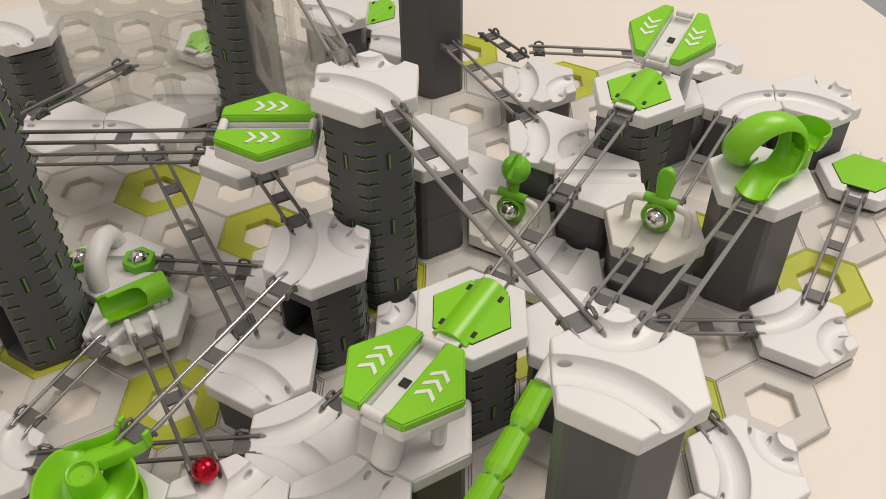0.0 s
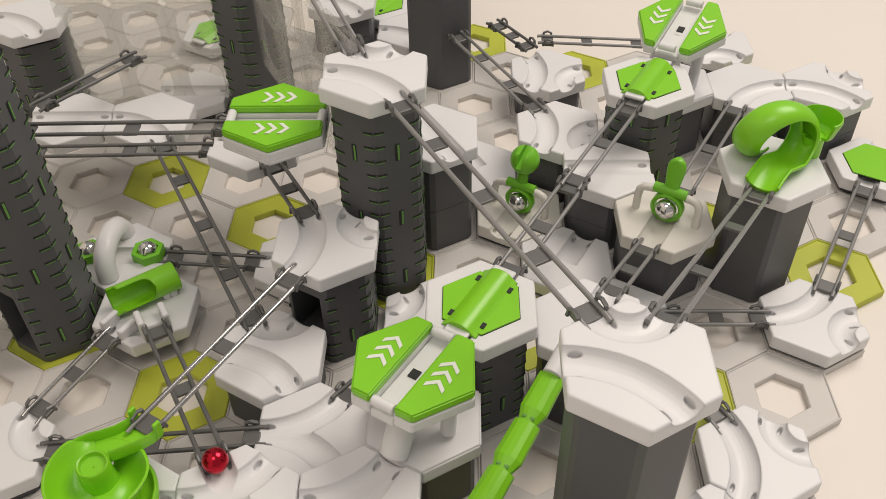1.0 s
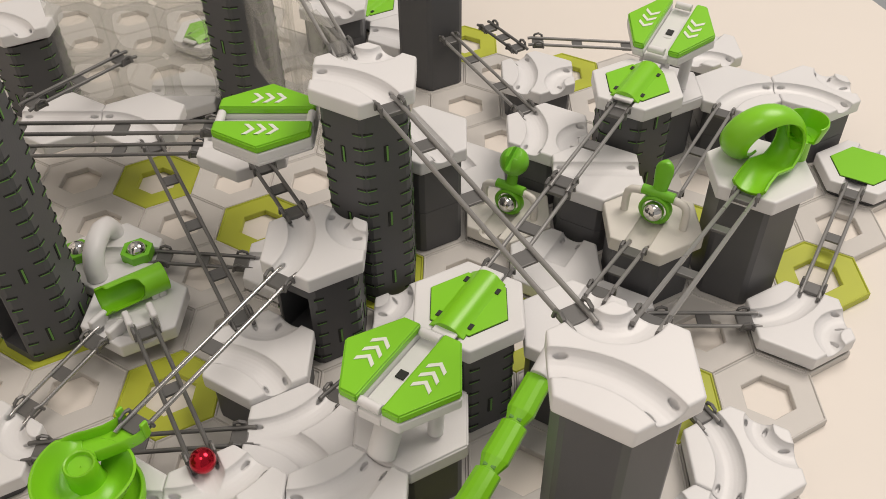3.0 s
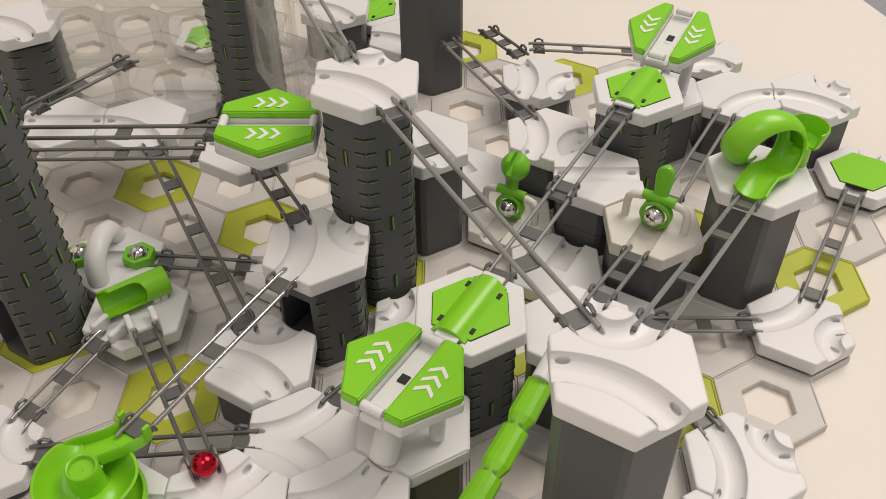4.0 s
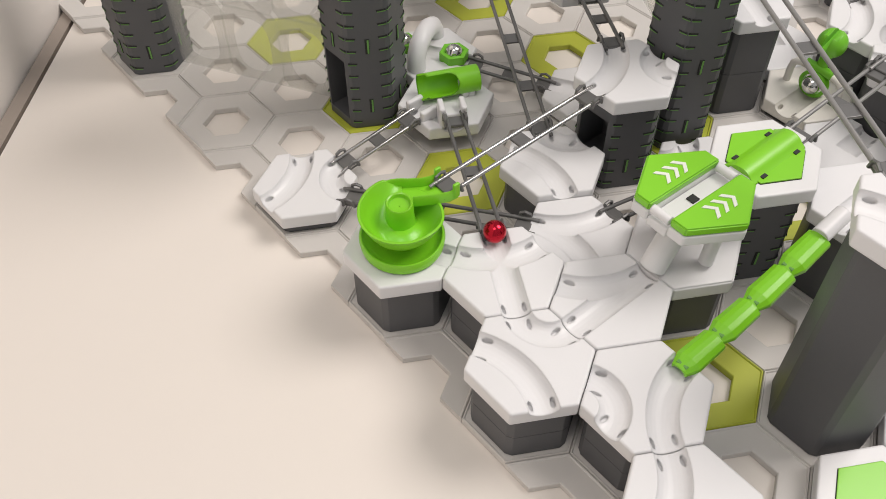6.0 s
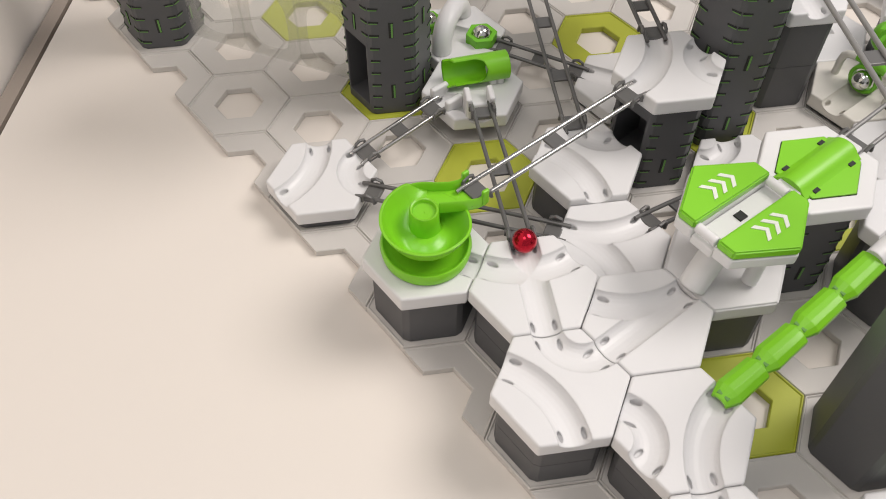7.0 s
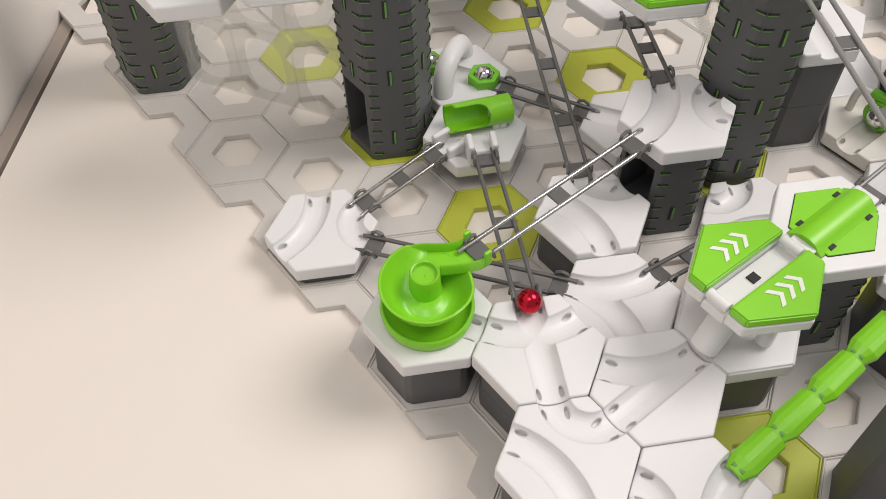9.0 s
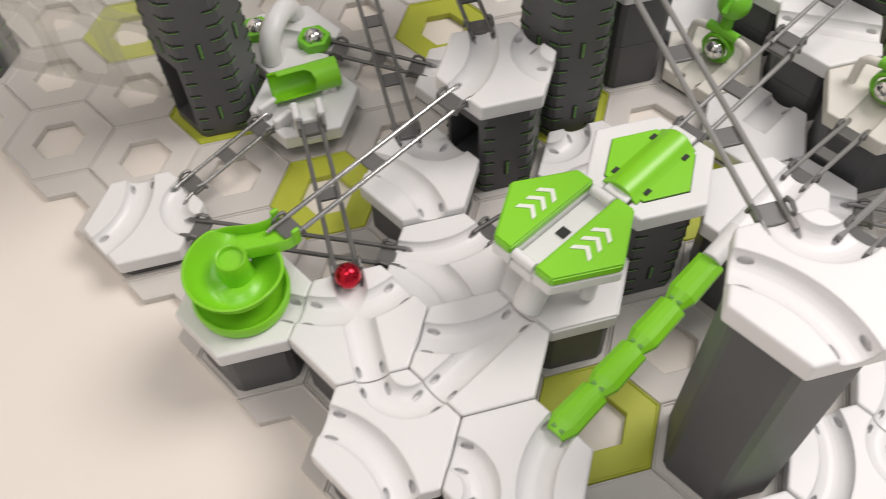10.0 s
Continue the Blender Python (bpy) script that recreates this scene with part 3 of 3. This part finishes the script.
def lever_tile(i, j, top, claw, turn, mat):
    ob = tagged(new("lever_tile"), "white tile with a green upright lever and a white side loop", "track tile", "lever tiles")
    ob.location = cell(i, j) + Vector((0, 0, top - THICK))
    part("deck", tile_mesh([("H", 3)], mat), None, ob)
    foot(ob, top)
    R = Matrix.Translation((0, 0, THICK)) @ Matrix.Rotation(radians(turn), 4, "Z")
    bm = bmesh.new()
    lathe(bm, [(0.0088, -0.002), (0.0088, 0.002), (0.0078, 0.0027), (0.0066, 0.002), (0.0066, -0.002), (0.0078, -0.0027)], 30)
    bmesh.ops.transform(bm, verts=bm.verts, matrix=R @ Matrix.Translation((0, 0.001, 0.0068)) @ Matrix.Rotation(math.pi / 2, 4, "X"))
    part("ball_ring", bm, LEAF, ob, smooth=True)
    bm = bmesh.new()
    rows = ((0.013, 0.0032), (0.0165, 0.0036), (0.022, 0.0042), (0.0275, 0.0049), (0.0310, 0.0049), (0.0332, 0.0040), (0.0345, 0.0024), (0.0349, 0.0009))
    if claw:
        rows = ((0.013, 0.0032), (0.0165, 0.0036), (0.022, 0.0034), (0.0265, 0.0034))
    loops = []
    for z, w in rows:
        y = 0.0015 + (z - 0.013) * 0.22
        loops.append([bm.verts.new(R @ Vector((w * a, y + 0.0021 * b2, z))) for a, b2 in disc(1, 16)])
    for p, q in zip(loops, loops[1:]):
        for k in range(16):
            bm.faces.new((p[k], p[(k + 1) % 16], q[(k + 1) % 16], q[k]))
    bm.faces.new(loops[0][::-1])
    bm.faces.new(loops[-1])
    part("paddle", bm, LEAF, ob, "mid green upright paddle", True)
    if claw:
        ball = bmesh.new()
        bmesh.ops.create_uvsphere(ball, u_segments=28, v_segments=18, radius=0.0086, matrix=Matrix.Translation((0, 0.005, 0.0335)))
        slots = []
        for w, h, z, deep in ((0.0036, 0.0150, 0.0440, 0.03), (0.0085, 0.0040, 0.0430, 0.012)):
            bm = bmesh.new()
            box(bm, Matrix.Translation((0, 0.005, z)) @ Matrix.Rotation(radians(25), 4, "X"), w, deep, h)
            slots.append(bm)
        me = carved(mesh_of("claw", ball, LEAF), slots)
        me.transform(R)
        for p in me.polygons:
            p.use_smooth = True
        me.set_sharp_from_angle(angle=radians(40))
        part("claw", me, LEAF, ob, "rounded green head with a slot")
    bm = bmesh.new()
    rod(bm, R @ Vector((-0.009, 0.002, 0.0165)), R @ Vector((0.009, 0.002, 0.0165)), 0.0028, 14)
    part("crossbar", bm, LEAF, ob, smooth=True)
    for x in (-1, 1):
        bm = bmesh.new()
        pts = [(0.0085, 0.0152), (0.0115, 0.0152), (0.0145, 0.0145), (0.0162, 0.0125), (0.0167, 0.009), (0.0167, -0.001)]
        sweep(bm, [R @ Vector((x * a, 0.002 - 0.0015 * k / 5, z)) for k, (a, z) in enumerate(pts)], disc(0.0022, 10), up=R.to_3x3() @ Vector((0, 1, 0)))
        part("side_arm", bm, mat, ob, "cream plastic side arm", True)
    return ob


def loop_tile(i, j, top):
    ob = tagged(new("loop_tile"), "white tile with a lime green looping half-pipe", "track tile")
    ob.location = cell(i, j) + Vector((0, 0, top - THICK))
    part("deck", tile_mesh([("H", 3)], WHITE), None, ob)
    foot(ob, top)
    d = heading(3)                       # way out of the loop
    s = Vector((-d.y, d.x, 0))
    n = 54
    path, ups = [], []
    q = Vector((math.cos(radians(183)), math.sin(radians(183)), 0))     # across the loop
    axis = Vector((q.y * -1, q.x, 0))
    for k in range(n + 1):
        f = k / n
        a = radians(-85 + 345 * f)
        r = 0.0182
        c = Vector((0, 0, THICK + 0.0158)) + axis * (-0.0145 + 0.0205 * f) + d * -0.003
        path.append(c + q * r * math.cos(a) + Vector((0, 0, 0.0154 * math.sin(a))))
        ups.append((c - path[-1]).normalized())
    for k, p in enumerate((d * 0.0095 + s * 0.002, d * 0.0165 + s * 0.0006, d * 0.0235)):
        path.append(p + Vector((0, 0, THICK + (0.0036, 0.0018, 0.0006)[k])))
        ups.append(Vector((0, 0, 1)))
    prof = [(0.0088 * math.sin(radians(t)), 0.0050 - 0.0064 * math.cos(radians(t))) for t in range(-84, 85, 14)]
    prof += [(0.0077 * math.sin(radians(t)), 0.0054 - 0.0053 * math.cos(radians(t))) for t in range(84, -85, -14)]
    bm = bmesh.new()
    sweep(bm, path, prof, ups=ups)
    part("loop", bm, GREEN, ob, "lime green looping half-pipe", True)
    bm = bmesh.new()
    prof2 = [(0.0105, 0.012), (0.0108, 0.0105), (0.0085, 0.002), (0.004, 0.0), (0.004, 0.0012), (0.0076, 0.003), (0.0098, 0.0122)]
    lathe(bm, prof2, 28, radians(-100), radians(160))
    bmesh.ops.transform(bm, verts=bm.verts, matrix=Matrix.Translation((0.0235, -0.0015, THICK + 0.0105)))
    part("catch_cup", bm, GREEN, ob, smooth=True)
    bm = bmesh.new()
    rod(bm, (0.0225, -0.0015, THICK - 0.001), (0.0225, -0.0015, THICK + 0.0115), 0.0055, 18)
    part("post", bm, GREEN, ob, smooth=True)
    return ob


def chain(a, b, links=4):
    """Bendable chute of overlapping green half-tube links from a down to b."""
    a, b = Vector(a), Vector(b)
    ob = tagged(new("chain_chute"), "lime green chute of hinged half-tube links", "chute")
    ob.location = b
    for k in range(links):
        f0, f1 = k / links, (k + 1.0) / links
        sag = lambda f: Vector((0, 0, -0.003 * math.sin(math.pi * f)))
        p, q = a.lerp(b, f0) + sag(f0) - b, a.lerp(b, f1) + sag(f1) - b
        d = (q - p).normalized()
        flare = [0.0060, 0.0062, 0.0064, 0.0040]
        side = d.cross(Vector((0, 0, 1))).normalized()
        up = side.cross(d)
        bm = bmesh.new()
        rings = []
        for g, r in zip((0.03, 0.5, 0.78, 1.05), flare):
            c = p.lerp(q, g)
            ring = [bm.verts.new(c + side * r * math.sin(radians(t)) + up * (r * 0.66 * math.cos(radians(t)) - 0.002 + 0.0012 * g)) for t in (-104, -70, -36, -12, 12, 36, 70, 104)]
            ring += [bm.verts.new(c + side * (r - 0.0011) * math.sin(radians(t)) + up * ((r - 0.0013) * 0.66 * math.cos(radians(t)) - 0.0024 + 0.0012 * g)) for t in (104, 70, 36, 12, -12, -36, -70, -104)]
            rings.append(ring)
        m = len(rings[0])
        for r0, r1 in zip(rings, rings[1:]):
            for t in range(m):
                bm.faces.new((r0[t], r0[(t + 1) % m], r1[(t + 1) % m], r1[t]))
        bm.faces.new(rings[0][::-1])
        bm.faces.new(rings[-1])
        link = part("link", bm, GREEN, ob)
        for sd in (-1, 1):
            bm = bmesh.new()
            c = q + side * sd * 0.0017 + up * 0.0013 - d * 0.001
            rod(bm, c - side * 0.0010, c + side * 0.0010, 0.0011, 8)
            part("hinge", bm, LID_GREEN, link, "darker green hinge mark")
    bm = bmesh.new()
    d = (a - b).normalized()
    rod(bm, a - b - d * 0.001, a - b + d * 0.016, 0.0044, 14)
    part("mount", bm, WHITE, ob, "white plastic mount at the upper end", True)
    return ob


def clear_wall(c0, c1, z0, z1, label="clear plastic perforated wall between two towers"):
    """A clear upright panel with rounded openings, between two tower cells."""
    a, b = cell(*c0), cell(*c1)
    d = (b - a).normalized()
    L = (b - a).length - 0.04
    ob = tagged(new("clear_wall"), label, "wall panel", "clear wall panels")
    ob.location = (a + b) / 2 + Vector((0, 0, z0))
    ob.rotation_euler = (0, 0, math.atan2(d.y, d.x))
    h = z1 - z0
    cols, rows = max(2, round(L / 0.043)), max(1, round(h / 0.047))
    w, g = L / cols / 2, h / rows / 2
    n = 32
    bm = bmesh.new()
    for cx in range(cols):
        for cz in range(rows):
            x0, zc = -L / 2 + w * (2 * cx + 1), g * (2 * cz + 1)
            loops = [[], [], [], []]
            for k in range(n):
                a = 2 * math.pi * (k + 0.5) / n
                c, q = math.cos(a), math.sin(a)
                m = 1 / max(abs(c), abs(q))
                e = 1 / (abs(c) ** 3 + abs(q) ** 3) ** (1 / 3)
                outer, hole = (w * c * m, g * q * m), ((w - 0.0058) * c * e, (g - 0.0052) * q * e)
                for row, p, y in zip(loops, (outer, hole, hole, outer), (0.0011, 0.0011, -0.0011, -0.0011)):
                    row.append(bm.verts.new((x0 + p[0], y, zc + p[1])))
            for p, q in zip(loops, loops[1:] + loops[:1]):
                for k in range(n):
                    bm.faces.new((p[k], p[(k + 1) % n], q[(k + 1) % n], q[k]))
    part("panel", bm, CLEAR, ob, "clear plastic lattice with rounded openings").visible_shadow = False
    # added layer without openings, only there to haze the view through the lattice
    bm = bmesh.new()
    box(bm, Matrix.Translation((0, -0.0022, h / 2)), L - 0.001, 0.0007, h - 0.001)
    part("haze_layer", bm, HAZE, ob, "thin see-through layer added to give the haze seen through the wall").visible_shadow = False
    return ob


# ================= the marble run =================
SMOOTH = "dark grey smooth plastic pillar under a white tile"
SLOTTED = "dark grey slotted plastic tower with green showing through"

# near group
blocks(2, -4, 0.0388, 1)
vortex_tile(2, -4, 0.0388)
for (i, j), g, rows in (((3, -5), [("S", 1), ("W", 0)], 2), ((4, -6), [("S", 0), ("W", 0)], 2), ((3, -6), [("W", 2), ("T", 0)], 2), ((4, -7), [("W", 4), ("T", 2)], 2), ((4, -8), [("W", 1)], 2)):
    blocks(i, j, 0.0405, rows)
    tile(i, j, 0.0405, g, "junction_tile", "white plastic junction tile with merging grooves on a dark block")
blocks(4, -4, 0.032, 1)
tile(4, -4, 0.032, [("W", 2), ("T", 0)], label="white curve tile on a low dark grey block")
tile(4, -5, 0.0285, [("W", 0), ("W", 2)], label="white curve tile lying low beside a raised junction")
blocks(4, -5, 0.0285, 1)
tile(1, -2, 0.0138, [("W", 1), ("T", 5)], label="white curve tile lying on the base plate")
tube_tile(3, -2, 0.0185)
cannon_tile(3, -1, 0.0145)
tile(5, -3, 0.011, [("S", 2)], "straight_tile", "white straight track tile lying on the base plate")
tile(6, -5, 0.011, [("T", 1), ("W", 3)], label="white curve tile lying on the base plate")
tile(8, -6, 0.011, [("H", 0)], "plain_tile", "flat white tile lying on the base plate")
tile(8, -7, 0.011, [("S", 2)], "straight_tile", "white straight track tile lying on the base plate")

# middle towers
t1 = stand(5, -4, "slotted_tower", SLOTTED)
slotted_tower(t1, 0.0655 - THICK - 0.0010, openings=((3, 0.016, 0.047),))
tile(5, -4, 0.0655, [("W", 1), ("T", 5)], label="white curve tile on a slotted tower")
t1 = stand(6, -4, "slotted_tower", SLOTTED)
slotted_tower(t1, 0.1335 - THICK - 0.0002)
tile(6, -4, 0.1335, [("W", 2), ("T", 0)], label="white curve tile on a tall slotted tower")
t1 = stand(6, -6, "slotted_tower", SLOTTED)
slotted_tower(t1, 0.066 - THICK - 0.0010, openings=((3, 0.02, 0.052),))
insert_tile(6, -6, 0.066, 0)
t1 = stand(5, -6, "height_stack", "dark grey height blocks under the flip tile", "height block")
riser_parts(t1, 0.0395 - THICK - 0.0010, 1)
flip_tile(5, -6, 0.0395, 0.077, 0, tilt=4, arrow=1, shift=(-0.004, -0.002))
t1 = stand(6, -8, "pillar", SMOOTH)
riser_parts(t1, 0.129 - THICK - 0.0010, 1, 0.0405)
tile(6, -8, 0.129, [("W", 2), ("T", 0)], label="white curve tile on a tall smooth pillar")
t1 = stand(7, -7, "pillar", SMOOTH)
riser_parts(t1, 0.054 - THICK - 0.0010, 1, 0.042)
tile(7, -7, 0.054, [("S", 0)], "straight_tile", "white straight track tile on a dark pillar above a green chute")
chain(cell(7, -7) + heading(3) * 0.0395 + Vector((0, 0, 0.058)), cell(4, -7) + heading(0) * 0.0205 + Vector((0, 0, 0.0395)))
t1 = stand(2, -1, "slotted_tower", SLOTTED)
slotted_tower(t1, 0.2, openings=((3, 0.006, 0.047),))
tile(2, -1, 0.2112, [("S", 0)], "straight_tile", "white straight track tile on a tall slotted tower")

# right group
lever_tile(8, -5, 0.0115, True, -60, CREAM)
blocks(9, -7, 0.042, 1)
lever_tile(9, -7, 0.042, False, -60, CREAM)
t1 = stand(10, -8, "pillar", SMOOTH)
riser_parts(t1, 0.077 - THICK - 0.0010, 1, 0.041)
loop_tile(10, -8, 0.077)
t1 = stand(10, -6, "slotted_tower", SLOTTED)
slotted_tower(t1, 0.073 - THICK - 0.0002)
insert_tile(10, -6, 0.073, 0)
t1 = stand(11, -6, "pillar", SMOOTH)
riser_parts(t1, 0.045 - THICK - 0.0010, 1, 0.042)
flip_tile(11, -6, 0.045, 0.085, 0, tilt=-11, arrow=-1, gap=0.0075)
for i, j, z, g in ((12, -7, 0.042, [("W", 3)]), (13, -8, 0.042, [("W", 2), ("T", 5)]), (13, -6, 0.023, [("W", 0), ("T", 3)])):
    blocks(i, j, z, 2)
    tile(i, j, z, g, label="white curve tile on dark blocks at the far edge")
tile(10, -9, 0.011, [("W", 0), ("T", 4)], label="white curve tile lying on the base plate")
tile(8, -9, 0.0125, [("W", 1), ("T", 5)], label="white curve tile lying on the base plate")
insert_tile(13, -9, 0.012, 0, ridge=False)
insert_tile(6, -9, 0.012, 0, ridge=False)
tile(7, -9, 0.0125, [("W", 1), ("T", 5)], label="white curve tile lying on the base plate")
blocks(10, -4, 0.028, 1)
tile(10, -4, 0.028, [("W", 1), ("T", 4)], label="white curve tile on a low dark block")
blocks(9, -5, 0.041, 2)
tile(9, -5, 0.041, [("W", 1), ("T", 4)], label="white curve tile on dark blocks")
blocks(9, -6, 0.043, 2)
tile(9, -6, 0.043, [("S", 2)], "straight_tile", "white straight track tile on dark blocks")
t1 = stand(7, -4, "pillar", SMOOTH)
riser_parts(t1, 0.068 - THICK - 0.0010, 2, 0.0425)
tile(7, -4, 0.068, [("S", 1)], "straight_tile", "white straight track tile on dark blocks beside a slotted tower")
tile(8, -4, 0.011, [("H", 1)], "plain_tile", "white tile lying on the base plate")

# back and left group
t1 = stand(9, -2, "pillar", "tall dark grey smooth plastic pillar")
riser_parts(t1, 0.2, 1, 0.0435)
t1 = stand(6, 0, "slotted_tower", SLOTTED)
slotted_tower(t1, 0.19)
t1 = stand(3, 3, "slotted_tower", SLOTTED)
slotted_tower(t1, 0.06)
tile(3, 3, 0.0712, [("W", 2)], label="white curve tile on a slotted tower")
t1 = stand(-1, 2, "slotted_tower", SLOTTED)
slotted_tower(t1, 0.14)
clear_wall((-1, 2), (2, -1), 0.0005, 0.1)
clear_wall((3, 3), (6, 0), 0.0005, 0.12)
clear_wall((6, 0), (6, -4), 0.045, 0.14)
flip_tile(5, -3, 0.1015, 0.107, 2, arrow=-1, raised=False)
tile(5, -2, 0.063, [("S", 2)], "straight_tile", "white straight track tile hung on a clear wall")
tile(0, 0, 0.116, [("S", 2)], "straight_tile", "white straight track tile hung on a clear wall")
flip_tile(1, -1, 0.1315, 0.137, 2, arrow=-1, raised=False)
tile(4, 0, 0.049, [("W", 2)], label="white curve tile on a clear balcony")
tile(3, 1, 0.049, [("S", 2)], "straight_tile", "white straight track tile on a clear balcony")

# rails
tile_rail((6, -4), 4, 0.1335, (6, -8), 1, 0.129, ties=3)
start = cell(6, -6) + heading(0) * 0.0208 + Vector((0, 0, 0.0632))
finish = cell(10, -6) + heading(3) * 0.0208 + Vector((0, 0, 0.0702))
rail(start, start.lerp(finish, 0.52), ties=1, gauge=0.0112)
rail(start.lerp(finish, 0.46) + Vector((0, 0, 0.0012)), finish, ties=1)
tile_rail((5, -4), 3, 0.0655, (2, -4), 0, 0.0625, mat=RAIL_LIGHT, ties=1)
tile_rail((3, -2), 3, 0.022, (1, -2), 0, 0.0148, mat=RAIL_LIGHT, ties=1)
tile_rail((3, -2), 4, 0.0285, (3, -5), 1, 0.0415, mat=RAIL_DARK, ties=1)
tile_rail((1, -2), 5, 0.0148, (4, -5), 2, 0.0285, mat=RAIL_DARK, ties=1)
tile_rail((3, -1), 5, 0.0165, (5, -3), 2, 0.0115, mat=RAIL_DARK, ties=1)
tile_rail((4, 0), 4, 0.049, (4, -4), 1, 0.033, mat=RAIL_DARK, ties=3)
tile_rail((5, -2), 4, 0.066, (5, -4), 1, 0.0665, mat=RAIL_DARK, ties=1)
tile_rail((5, -3), 2, 0.105, (1, 1), 5, 0.103, mat=RAIL_DARK, ties=2)
tile_rail((5, -2), 2, 0.06, (1, 2), 5, 0.057, mat=RAIL_DARK, ties=2)
tile_rail((6, -8), 0, 0.129, (10, -8), 3, 0.078, ties=2)
tile_rail((9, -7), 3, 0.043, (7, -7), 0, 0.0545, ties=1)
tile_rail((8, -7), 5, 0.0125, (10, -9), 2, 0.0125, ties=1)
tile_rail((12, -7), 3, 0.043, (9, -7), 0, 0.043, ties=1)
tile_rail((13, -9), 3, 0.0135, (10, -9), 0, 0.0125, ties=1)
tile_rail((9, -5), 1, 0.042, (9, -2), 4, 0.046, ties=2)
tile_rail((4, -5), 0, 0.0295, (6, -5), 3, 0.0125, mat=RAIL_DARK, ties=1)

tile_rail((8, -9), 1, 0.0135, (8, -6), 4, 0.0125, ties=1)
tile_rail((6, -4), 1, 0.1335, (6, 0), 4, 0.19, ties=2)
tile_rail((13, -6), 2, 0.024, (10, -3), 5, 0.03, ties=2)
rail((0.114, 0.103, 0.074), (0.183, 0.132, 0.074), mat=RAIL_DARK)
rail((0.434, 0.125, 0.03), (0.437, 0.076, 0.03), mat=RAIL_DARK)

# far back
blocks(8, 0, 0.038, 2)
tile(8, 0, 0.038, [("W", 2)], label="white curve tile on dark blocks at the back")
tile(9, -1, 0.012, [("W", 2)], label="white curve tile lying on the base plate")
insert_tile(9, 0, 0.012, 0)

tile(5, 1, 0.0125, [("S", 2)], "straight_tile", "white straight track tile behind a clear wall")
insert_tile(6, 2, 0.012, 0)

# marbles
marble(cell(3, -1) + heading(5) * 0.0145 + Vector((0, 0, 0.018)), CHROME, "shiny steel marble in a green magnet holder")
marble(cell(3, -1) + heading(2) * 0.019 + Vector((0, 0, 0.018)), CHROME, "shiny steel marble in a green magnet holder")
marble(cell(8, -5) + heading(3) * 0.0012 + Vector((0, 0, 0.0183)), CHROME, "shiny steel marble held in a green lever ring")
marble(cell(9, -7) + heading(3) * 0.0012 + Vector((0, 0, 0.0488)), CHROME, "shiny steel marble held in a green lever ring")
marble(cell(3, -5) + heading(1) * 0.021 + Vector((0, 0, 0.0432)), RED, "red metallic marble in a white groove")

build_plates()
